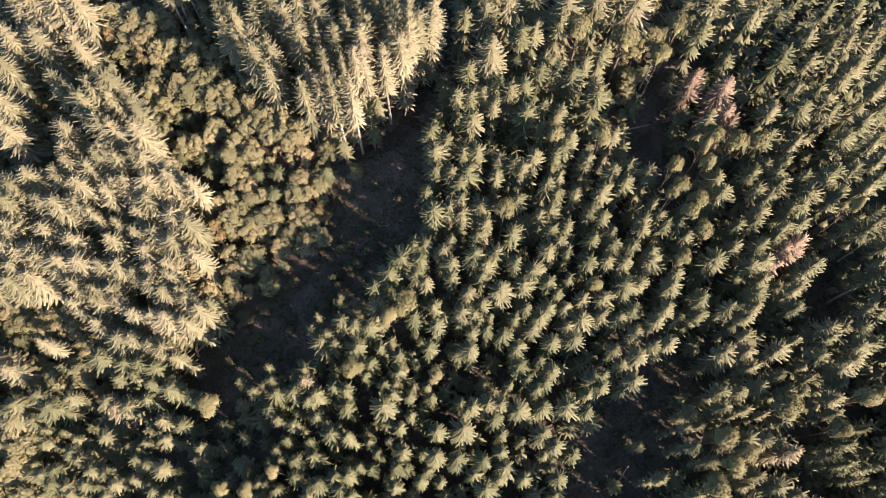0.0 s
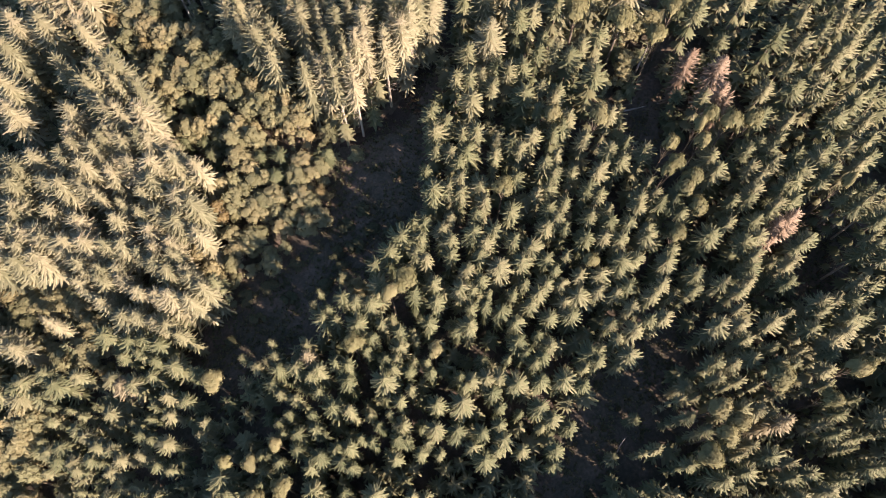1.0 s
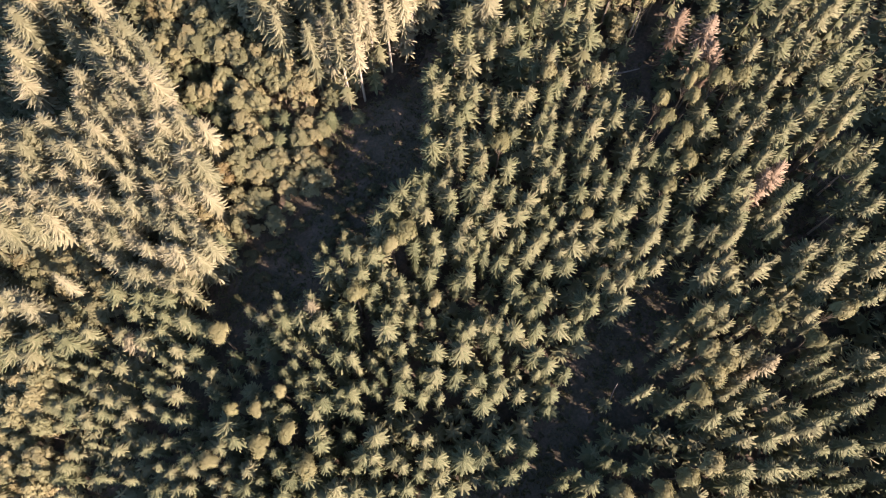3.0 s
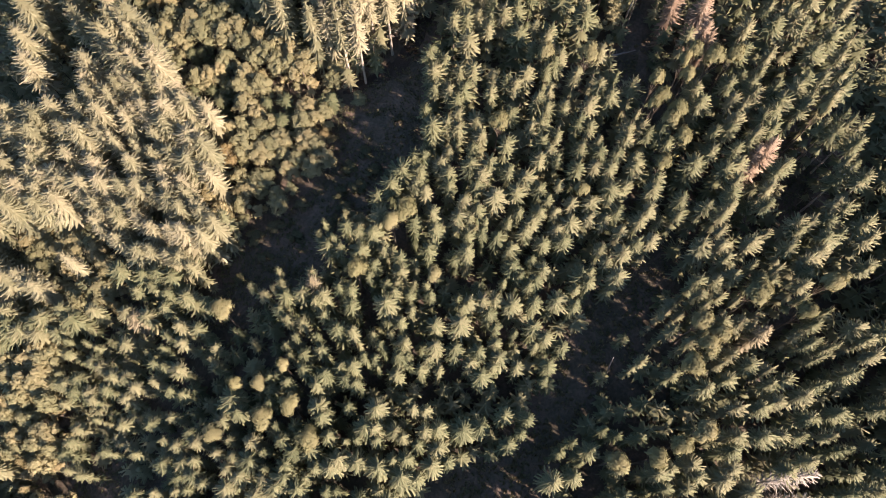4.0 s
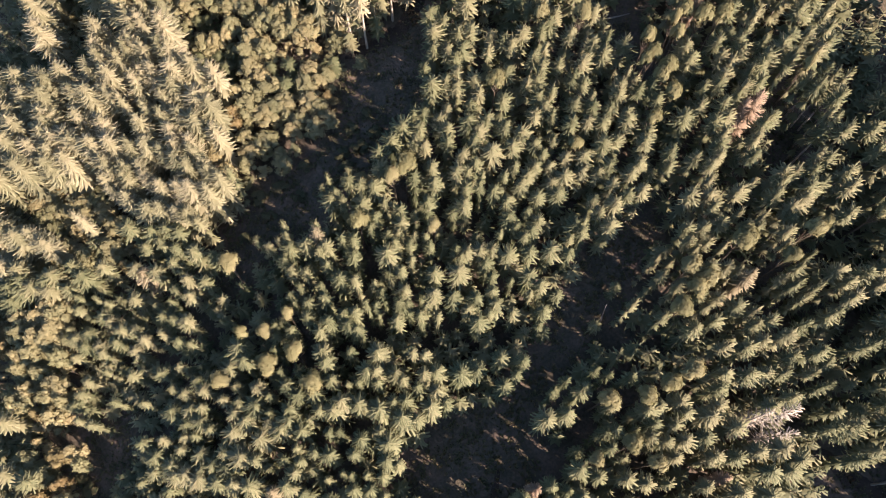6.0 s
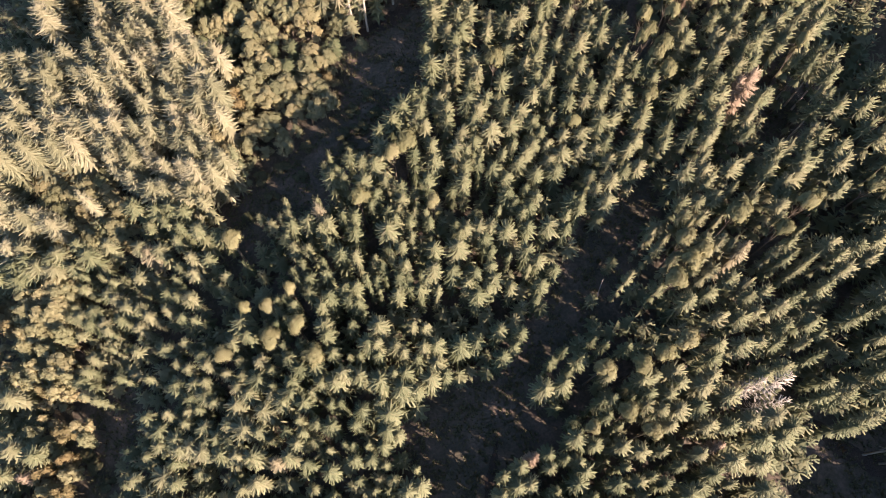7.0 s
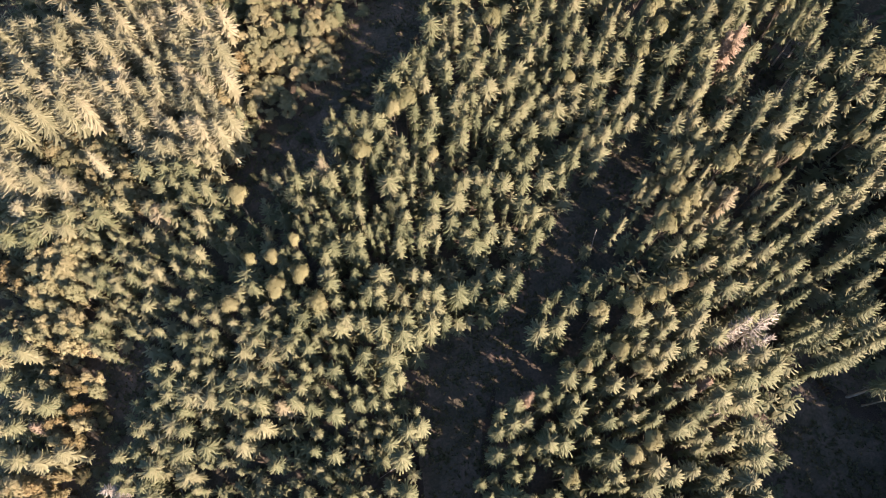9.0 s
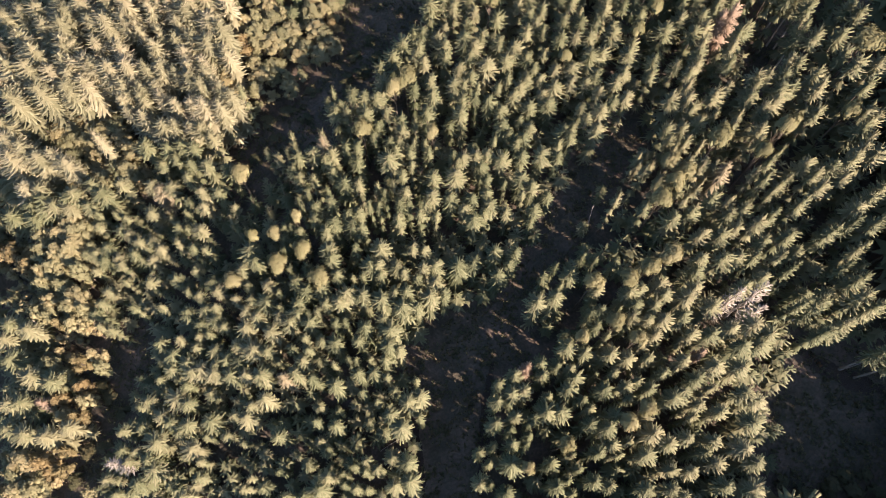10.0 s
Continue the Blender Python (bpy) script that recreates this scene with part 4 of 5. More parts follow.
far_rows += [
    (-60.1, -23.6, 12.4, 3.1), (-66.3, -23.2, 12.6, 2.8), (-57.8, -23.1, 12.5, 3.1), (-53.9, -22.7, 12.8, 1.9),
    (-47.6, -22.7, 13.8, 2.3), (-50.8, -21.7, 13.2, 3.1), (-61.8, -21.5, 12.5, 3.2), (-54.1, -19.5, 13.0, 2.7),
    (-65.8, -19.3, 12.8, 2.8), (-47.8, -18.9, 14.2, 2.7), (-59.6, -18.4, 12.8, 2.0), (-69.8, -16.5, 13.4, 2.4),
    (-64.4, -16.2, 13.2, 1.8), (-55.8, -15.5, 13.5, 1.6), (-58.9, -15.5, 13.3, 1.6), (-45.6, -15.4, 15.0, 3.0),
    (-51.8, -14.1, 14.2, 1.9), (-58.2, -13.0, 13.7, 2.0), (-54.2, -12.5, 14.1, 2.7), (-45.7, -11.0, 15.5, 2.3),
    (-57.4, -10.3, 14.3, 2.4), (-62.2, -10.1, 14.1, 2.4), (-54.3, -10.0, 14.6, 2.0), (-45.0, -8.9, 15.8, 1.9),
]
far_rows += [
    (-48.9, -8.1, 15.4, 1.9), (-70.1, -7.8, 14.1, 1.4), (-59.1, -6.9, 14.7, 2.0), (-53.6, -6.2, 15.2, 2.3),
    (-45.2, -6.0, 16.0, 1.5), (-62.4, -5.2, 14.7, 1.6), (-56.0, -4.0, 15.3, 2.0), (-47.6, -1.8, 16.1, 2.3),
    (-65.9, -1.4, 14.6, 2.0), (-74.3, -1.2, 13.7, 2.1), (-60.2, -0.8, 15.2, 1.6), (-45.6, 2.6, 16.3, 3.5),
    (-74.4, 4.3, 13.7, 2.1), (-58.0, 4.3, 15.5, 1.7), (-61.7, 5.5, 15.1, 2.0), (-71.8, 7.1, 13.9, 2.1),
    (-66.5, 7.3, 14.4, 1.7), (-49.1, 8.8, 16.1, 1.3), (-60.0, 9.4, 15.4, 2.4), (-74.5, 9.4, 13.6, 2.1),
    (-64.0, 10.8, 14.6, 1.7), (-51.3, 11.0, 16.1, 1.3), (-67.3, 11.9, 14.0, 2.1), (-50.9, 13.7, 16.0, 1.7),
]
far_rows += [
    (-69.8, 14.5, 13.5, 1.4), (-64.7, 14.8, 14.3, 1.4), (-59.3, 15.7, 15.6, 2.1), (-64.0, 17.9, 14.5, 1.8),
    (-55.6, 18.3, 16.0, 2.4), (-60.4, 19.4, 15.6, 2.4), (-70.4, 22.7, 13.6, 3.2), 
    (-53.1, 23.8, 16.1, 2.1), (-64.7, 24.0, 15.1, 2.5), (-58.6, 25.2, 16.4, 3.1), (-64.4, 27.0, 16.3, 2.1),
    (-73.1, 28.3, 15.2, 2.2), (-68.2, 28.7, 16.2, 2.5), (-63.2, 29.7, 17.8, 2.8), (-66.8, 31.1, 18.1, 2.8),
    (-70.8, 31.5, 17.5, 2.8), (-57.0, 31.5, 18.4, 2.1), (-60.0, 33.2, 19.5, 2.8), (-63.1, 33.9, 19.9, 2.1),
    (-67.7, 35.4, 20.0, 2.4), (-71.6, 36.4, 19.7, 3.5), (-55.5, 38.8, 20.2, 2.6), (-59.4, 39.2, 20.7, 3.2),
]
far_rows += [
    (-63.5, 40.1, 20.9, 2.1), (-52.5, 40.6, 19.8, 2.3), (-67.9, 40.9, 20.8, 2.1), (-50.1, 41.7, 19.5, 1.5),
    (-55.1, 42.7, 20.4, 2.0), (-72.7, 44.0, 20.7, 2.1), (-61.3, 44.6, 20.9, 2.4), (-57.3, 44.9, 20.7, 2.1),
    (-74.3, 45.9, 21.0, 2.4), (-64.4, 47.4, 20.9, 2.7), (-60.3, 48.2, 20.8, 2.4), (-68.3, 49.6, 20.9, 2.4),
    (-64.8, 50.5, 20.8, 2.1), (-61.3, 50.7, 20.7, 2.1), (-73.4, 51.9, 21.3, 3.1), (-54.8, 53.2, 20.3, 2.4),
    (-66.6, 54.3, 20.9, 2.7), (-59.8, 56.1, 20.7, 3.3), (-64.2, 58.3, 21.0, 2.4), (-56.0, 59.3, 20.6, 2.7),
    (-69.8, 59.4, 21.6, 2.1), (-74.2, 61.6, 22.3, 1.9), (-60.3, 62.1, 21.1, 3.0), (-69.3, 63.6, 22.0, 2.1),
]
far_rows += [
    (-65.9, 65.1, 21.9, 3.4), (-56.4, 68.2, 21.6, 2.1), (-72.4, 69.5, 23.2, 2.5), (-66.8, 69.9, 22.7, 3.4),
    (-62.0, 70.0, 22.2, 3.0), (-67.6, 74.7, 23.6, 2.8), (-70.4, 75.9, 24.2, 2.5), (-69.7, 81.0, 25.1, 3.1),
    (-71.2, 85.8, 26.1, 2.2), (-46.6, 99.1, 24.5, 1.8), (-49.6, 101.6, 23.9, 2.5), (-48.4, 105.7, 23.6, 2.2),
    (-51.8, 107.9, 22.4, 2.2), (-43.6, -50.4, 15.6, 1.4), (-40.2, -49.7, 10.3, 2.0), (-42.4, -48.1, 15.6, 1.3),
    (-40.7, -42.9, 11.0, 1.6), (-44.3, -35.2, 14.7, 2.6), (-43.0, -32.9, 14.9, 1.9), (-40.1, -31.5, 15.6, 2.6),
    (-41.2, -26.5, 15.3, 3.0), (-38.3, -22.1, 11.5, 1.9), (-40.0, -21.1, 15.7, 2.2), (-43.1, -20.1, 15.1, 3.4),
]
far_rows += [
    (-38.7, -17.2, 16.1, 3.0), (-37.4, -13.8, 16.4, 2.2), (-42.6, -13.3, 15.7, 2.6), (-40.5, -10.4, 16.2, 3.0),
    (-39.9, -6.4, 16.5, 2.3), (-43.9, -0.5, 16.4, 2.7), (-41.8, 10.0, 11.9, 2.4), (-33.2, 18.6, 17.6, 1.6),
    (-35.1, 20.3, 17.6, 2.0), (-30.3, 22.9, 18.2, 2.6), (-34.0, 23.1, 18.0, 2.3), (-39.1, 23.7, 17.3, 1.7),
    (-36.6, 24.5, 17.9, 1.3), (-34.7, 25.3, 18.2, 1.6), (-42.6, 25.9, 17.0, 1.3), (-28.0, 27.0, 18.6, 1.3),
    (-35.4, 28.2, 18.5, 1.1), (-21.8, 31.5, 18.6, 1.9), (-24.7, 32.2, 18.8, 2.6), (-23.6, 33.8, 18.7, 2.3),
    (-26.2, 34.4, 18.8, 1.6), (-15.1, 35.2, 17.7, 2.6), (-17.9, 35.8, 18.1, 2.3), (-20.8, 36.4, 18.5, 2.3),
]
far_rows += [
    (-25.5, 37.4, 18.8, 1.0), (-26.5, 84.4, 24.2, 2.0), (-22.8, 84.7, 24.6, 1.7), (-30.6, 84.8, 24.0, 2.3),
    (-28.1, 86.5, 24.2, 1.7), (-21.6, 88.0, 24.8, 1.4), (-18.6, 88.6, 24.9, 2.3), (-38.1, 89.2, 24.7, 2.4),
    (-25.4, 89.6, 24.5, 1.7), (-41.4, 92.9, 24.9, 3.0), (-17.9, 93.0, 24.8, 2.6), (-37.8, 94.4, 24.9, 2.1),
    (-23.8, 95.0, 24.4, 2.3), (-27.5, 95.7, 24.4, 1.8), (-16.1, 96.0, 24.5, 1.7), (-31.7, 96.3, 24.7, 2.7),
    (-21.0, 96.6, 24.4, 2.0), (-42.8, 97.1, 24.9, 2.1), (-17.9, 100.7, 23.9, 2.0), (-34.8, 100.7, 24.8, 2.4),
    (-28.5, 102.5, 24.3, 2.4), (-32.4, 103.8, 24.5, 2.7), (-38.9, 105.9, 24.5, 2.7), (-42.6, 106.2, 24.3, 3.1),
]
far_rows += [
    (14.0, 36.1, 14.3, 1.6), (-13.5, 38.4, 17.3, 2.9), (-1.6, 38.7, 16.0, 1.9), (7.4, 38.9, 15.3, 2.2),
    (5.2, 40.6, 15.5, 2.2), (11.3, 41.4, 15.1, 3.2), (-13.6, 43.0, 17.0, 2.3), (-3.3, 43.8, 15.9, 1.9),
    (7.4, 43.8, 15.4, 2.2), (1.8, 44.1, 15.6, 2.3), (-5.8, 45.0, 16.0, 2.3), (-10.8, 45.2, 16.5, 3.0),
    (8.6, 46.5, 15.3, 2.3), (14.7, 46.7, 15.2, 2.2), (1.8, 47.4, 15.5, 2.6), (-4.5, 47.8, 15.9, 2.3),
    (10.8, 48.6, 15.2, 2.6), (-8.8, 48.6, 16.1, 3.3), (6.4, 48.9, 15.2, 2.9), (-0.5, 49.3, 15.7, 2.3),
    (-3.9, 51.2, 15.8, 2.3), (-6.2, 51.4, 15.9, 2.0), (1.3, 52.0, 15.5, 1.6), (13.7, 52.3, 15.3, 2.6),
]
far_rows += [
    (7.0, 52.3, 15.1, 2.0), (8.7, 55.0, 15.1, 2.3), (3.6, 57.1, 15.4, 2.3), (-1.6, 57.9, 15.8, 3.5),
    (7.6, 58.0, 15.2, 3.0), (1.3, 58.3, 15.6, 2.3), (14.9, 58.8, 15.7, 2.3), (4.2, 59.9, 15.5, 2.3),
    (-3.4, 61.6, 15.9, 2.0), (3.6, 63.3, 15.8, 2.3), (11.0, 64.2, 16.1, 2.0), (4.8, 65.4, 16.0, 2.7),
    (1.9, 65.7, 16.0, 2.3), (14.4, 65.9, 16.6, 2.0), (-1.6, 66.0, 16.2, 2.3), (11.6, 67.0, 16.4, 2.0),
    (4.2, 68.8, 16.4, 2.3), (7.1, 69.4, 16.4, 3.0), (-1.6, 69.8, 16.9, 3.0), (0.7, 71.8, 17.0, 2.3),
    (-2.8, 73.4, 18.0, 3.0), (6.5, 75.9, 17.1, 3.0), (10.6, 78.5, 16.9, 2.3), (3.1, 80.5, 18.1, 2.4),
]
far_rows += [
    (5.8, 80.9, 17.5, 2.7), (8.3, 81.1, 17.1, 2.0), (14.2, 81.3, 16.7, 2.7), (11.3, 82.8, 16.8, 2.4),
    (5.5, 86.1, 17.6, 2.7), (10.3, 89.3, 19.7, 3.3), (-8.6, 89.5, 24.0, 2.5), (-10.9, 91.4, 24.5, 2.0),
    (14.7, 94.0, 19.4, 1.5), (-6.9, 95.0, 23.0, 2.0), (-2.8, 96.0, 21.0, 2.3), (-5.2, 96.1, 22.1, 2.6),
    (9.4, 97.9, 19.8, 2.5), (-12.3, 98.0, 23.8, 2.0), (-9.4, 98.4, 23.2, 1.7), (5.0, 98.6, 17.5, 2.8),
    (-14.7, 98.7, 24.0, 1.4), (-7.4, 99.3, 22.4, 2.0), (-2.3, 100.3, 20.3, 2.6), (14.6, 100.9, 19.6, 2.9),
    (8.0, 101.4, 17.0, 2.4), (11.6, 101.8, 19.8, 2.9), (40.8, -51.2, 18.4, 2.2), (41.3, -45.1, 18.2, 2.5),
]
far_rows += [
    (42.7, -41.5, 18.0, 2.9), (42.8, -33.0, 17.9, 1.9), (40.1, -30.8, 18.2, 1.6), (42.6, -27.1, 17.9, 1.6),
    (38.7, -26.5, 18.2, 2.3), (44.6, -22.2, 17.9, 2.0), (43.1, -19.4, 18.1, 2.0), (40.3, -18.8, 18.3, 2.0),
    (44.4, -16.6, 18.1, 2.3), (40.5, -16.0, 18.3, 2.3), (39.5, -13.7, 18.3, 2.7), (41.8, -13.2, 18.2, 2.3),
    (44.3, 3.4, 18.4, 1.7), (38.1, 6.2, 18.0, 1.4), (44.2, 12.0, 18.1, 1.7), (37.8, 12.7, 8.4, 1.6),
    (42.9, 14.9, 17.7, 1.1), (35.3, 23.3, 14.9, 2.7), (30.7, 25.2, 13.5, 1.5), (34.2, 26.5, 14.0, 1.8),
    (37.2, 27.8, 14.6, 2.4), (33.2, 29.8, 13.3, 1.9), (42.6, 29.9, 15.5, 2.1), (39.7, 30.1, 15.0, 1.8),
]
far_rows += [
    (26.0, 31.9, 12.4, 2.8), (37.0, 32.5, 14.4, 2.1), (24.4, 34.0, 12.5, 2.2), (17.8, 34.1, 13.4, 2.1),
    (40.5, 34.2, 15.0, 2.1), (33.8, 35.4, 13.7, 1.9), (27.2, 35.5, 12.6, 3.2), (36.2, 36.1, 14.4, 2.5),
    (42.2, 36.2, 15.1, 2.1), (19.0, 36.2, 13.3, 2.5), (31.3, 36.2, 13.1, 2.2), (24.0, 37.7, 12.9, 1.9),
    (20.7, 37.7, 13.3, 2.5), (16.2, 38.2, 14.1, 1.6), (27.7, 39.0, 13.2, 2.2), (31.3, 39.2, 13.7, 2.8),
    (22.3, 40.8, 13.6, 1.6), (35.4, 40.8, 14.7, 3.1), (43.5, 40.8, 15.1, 2.5), (37.4, 41.1, 15.0, 2.2),
    (16.2, 41.9, 14.6, 2.9), (21.2, 42.8, 14.2, 2.2), (44.2, 42.9, 15.1, 1.8), (25.0, 43.2, 14.1, 1.6),
]
far_rows += [
    (17.9, 44.9, 14.9, 2.5), (40.2, 45.2, 15.1, 2.8), (35.5, 45.5, 15.1, 2.2), (32.4, 45.7, 14.9, 2.2),
    (28.8, 46.0, 14.8, 2.5), (40.3, 47.3, 15.3, 1.9), (25.0, 48.2, 15.1, 1.6), (20.7, 48.5, 15.2, 2.2),
    (36.7, 48.5, 15.4, 2.2), (33.5, 48.7, 15.4, 2.2), (23.4, 49.9, 15.4, 2.2), (29.3, 50.0, 15.4, 2.2),
    (33.1, 50.8, 15.6, 1.6), (38.8, 51.0, 15.7, 2.2), (43.0, 51.7, 15.9, 2.2), (21.3, 52.1, 15.6, 2.2),
    (24.6, 52.9, 15.8, 1.9), (39.4, 53.0, 16.0, 2.2), (41.5, 53.3, 16.1, 1.9), (31.6, 54.0, 15.9, 1.9),
    (19.7, 55.2, 15.8, 1.9), (28.9, 55.3, 16.0, 2.2), (40.5, 55.7, 16.4, 1.2), (21.9, 55.8, 16.0, 2.2),
]
far_rows += [
    (17.6, 56.0, 11.3, 2.7), (26.3, 58.7, 16.3, 1.9), (31.2, 58.9, 16.3, 2.5), (23.1, 58.9, 16.4, 1.9),
    (35.5, 60.4, 16.5, 2.2), (20.7, 61.3, 16.5, 2.3), (40.3, 61.4, 16.6, 2.2), (34.0, 62.5, 16.5, 2.5),
    (23.2, 62.7, 16.7, 1.6), (36.7, 63.9, 16.6, 1.6), (16.0, 64.0, 16.6, 2.3), (28.7, 65.3, 16.6, 2.2),
    (18.3, 66.9, 16.8, 2.6), (22.7, 67.3, 16.8, 1.9), (24.4, 68.3, 16.8, 2.6), (34.3, 69.8, 16.6, 2.2),
    (26.2, 69.9, 16.8, 2.6), (20.4, 72.2, 16.8, 2.0), (23.0, 74.3, 16.8, 2.3), (24.2, 75.9, 16.7, 2.3),
    (17.4, 76.1, 16.8, 3.3), (20.3, 77.5, 16.7, 2.0), (31.5, 78.2, 16.7, 3.5), (30.8, 80.6, 16.7, 2.0),
]
far_rows += [
    (17.0, 81.6, 16.6, 3.0), (26.7, 83.5, 16.6, 3.3), (24.0, 85.2, 16.5, 2.3), (29.6, 85.3, 16.6, 2.0),
    (20.0, 85.3, 16.4, 2.0), (21.5, 87.7, 16.3, 1.7), (33.1, 87.7, 16.6, 2.3), (16.2, 90.9, 19.4, 3.3),
    (18.8, 91.8, 19.4, 2.5), (23.7, 92.7, 19.5, 2.8), (40.3, 96.7, 19.7, 3.5), (26.2, 97.0, 19.6, 3.2),
    (32.4, 97.7, 19.8, 3.2), (37.0, 97.7, 19.8, 3.2), (19.9, 100.2, 19.5, 3.3), (47.2, -52.7, 17.9, 1.9),
    (61.0, -51.2, 17.3, 2.8), (55.3, -51.2, 17.4, 2.5), (45.7, -51.2, 18.0, 2.2), (49.2, -48.2, 17.5, 1.9),
    (45.5, -47.6, 17.9, 1.9), (61.6, -46.7, 17.0, 2.5), (54.8, -46.7, 17.1, 2.2), (52.3, -44.6, 17.1, 1.9),
]
far_rows += [
    (59.9, -43.6, 16.8, 2.8), (45.3, -43.0, 17.7, 2.5), (54.3, -42.0, 16.8, 2.2), (49.4, -41.5, 17.1, 2.2),
    (62.6, -39.5, 16.6, 2.9), (50.8, -38.3, 16.8, 1.3), (56.4, -37.3, 16.4, 2.2), (51.7, -35.6, 16.6, 1.9),
    (63.6, -34.8, 16.5, 2.6), (47.2, -34.6, 17.2, 2.6), (61.1, -33.7, 16.4, 2.6), (49.6, -33.5, 16.8, 2.3),
    (54.7, -33.0, 16.4, 1.3), (52.1, -30.8, 16.6, 2.3), (45.9, -29.2, 17.5, 1.6), (61.5, -28.9, 16.5, 2.6),
    (56.1, -28.2, 16.5, 2.6), (50.0, -27.6, 17.0, 2.0), (64.8, -24.8, 17.3, 2.6), (61.7, -24.6, 17.0, 2.6),
    (65.8, -22.8, 17.9, 2.6), (55.9, -22.3, 17.2, 2.3), (52.0, -22.3, 17.3, 2.0), (59.2, -20.9, 17.4, 2.3),
]
far_rows += [
    (63.9, -20.6, 17.9, 2.9), (46.5, -18.9, 17.9, 2.3), (50.5, -18.5, 17.8, 2.3), (72.9, -17.1, 19.9, 1.6),
    (55.5, -17.0, 17.8, 2.6), (51.2, -15.2, 18.0, 2.6), (46.8, -13.9, 18.1, 2.3), (53.0, -13.0, 18.0, 2.3),
    (62.2, -13.0, 18.5, 2.3), (45.3, -12.2, 18.1, 2.3), (65.9, -11.6, 19.0, 2.3), (71.6, -10.4, 19.8, 1.6),
    (53.2, -10.2, 18.1, 2.3), (64.7, -8.1, 18.8, 1.6), (69.9, -8.0, 19.5, 1.6), (58.4, -7.7, 18.3, 2.6),
    (54.0, -7.4, 18.1, 2.3), (62.1, -7.3, 18.5, 2.0), (66.1, -4.8, 18.9, 2.0), (71.4, -3.5, 19.5, 2.1),
    (58.8, -3.1, 18.3, 2.3), (54.4, -2.2, 18.1, 2.0), (62.1, -1.6, 18.5, 2.0), (66.4, -0.9, 19.1, 2.3),
]
far_rows += [
    (69.7, 1.1, 19.6, 1.8), (60.3, 1.5, 18.3, 2.0), (49.6, 1.5, 18.2, 2.4), (63.6, 2.4, 18.7, 2.0),
    (53.1, 2.5, 18.2, 2.0), (60.9, 3.8, 18.3, 1.6), (57.5, 5.1, 18.1, 2.2), (51.9, 5.2, 18.3, 1.4),
    (70.2, 5.9, 19.8, 1.1), (54.4, 6.5, 18.1, 1.9), (51.2, 6.9, 18.3, 1.7), (72.2, 7.6, 20.0, 1.4),
    (68.2, 8.5, 19.3, 1.6), (47.6, 9.2, 18.4, 1.7), (66.5, 9.5, 18.6, 1.4), (69.7, 11.7, 19.0, 1.6),
    (59.0, 11.9, 17.6, 1.4), (56.7, 12.8, 17.7, 2.0), (53.8, 12.9, 17.8, 2.0), (72.0, 14.3, 18.8, 1.1),
    (47.4, 15.5, 12.8, 1.2), (51.3, 16.1, 17.8, 1.1), (56.6, 16.5, 17.7, 1.1), (68.2, 16.8, 17.9, 1.7),
]
far_rows += [
    (46.2, 18.0, 12.6, 2.1), (53.4, 18.0, 17.8, 1.4), (49.6, 18.1, 17.7, 1.7), (69.0, 19.1, 17.9, 2.3),
    (52.7, 20.4, 17.7, 2.0), (63.1, 20.6, 17.8, 1.7), (60.7, 20.7, 17.8, 1.7), (49.5, 20.9, 17.5, 2.0),
    (69.3, 21.4, 17.9, 2.0), (56.1, 21.7, 17.8, 2.3), (64.7, 22.0, 17.8, 1.1), (59.6, 23.0, 17.8, 1.4),
    (70.0, 23.3, 17.9, 2.3), (55.5, 24.6, 17.7, 1.7), (72.7, 25.6, 17.9, 2.3), (67.6, 26.2, 17.8, 2.3),
    (51.2, 27.3, 17.1, 2.6), (60.1, 27.4, 17.7, 2.3), (54.5, 27.6, 17.4, 2.3), (73.9, 28.0, 17.8, 2.9),
    (63.1, 28.8, 17.7, 1.4), (68.9, 29.1, 17.8, 2.0), (55.4, 30.6, 17.1, 1.5), (71.9, 30.9, 17.8, 1.9),
]
far_rows += [
    (69.2, 31.5, 17.8, 2.6), (55.8, 33.6, 16.8, 2.1), (63.9, 34.7, 17.5, 2.0), (48.0, 34.8, 15.5, 1.8),
    (57.9, 35.6, 16.8, 1.9), (45.6, 35.7, 11.0, 1.9), (53.3, 35.9, 16.1, 2.1), (62.7, 36.8, 12.4, 1.8),
    (57.7, 37.6, 16.6, 2.4), (49.3, 37.9, 15.4, 2.4), (64.8, 38.1, 17.4, 1.8), (59.4, 40.1, 16.7, 1.8),
    (63.6, 40.4, 12.4, 1.8), (66.5, 41.5, 17.6, 1.8), (68.5, 42.4, 17.9, 2.4), (57.4, 42.9, 16.4, 2.7),
    (60.3, 44.1, 16.8, 2.4), (51.8, 45.0, 15.6, 3.1), (54.8, 46.7, 16.1, 2.1), (59.6, 46.8, 16.7, 2.4),
    (62.1, 48.1, 17.1, 1.8), (64.1, 49.5, 17.4, 2.1), (46.6, 49.5, 15.6, 1.9), (66.5, 50.2, 17.7, 2.1),
]
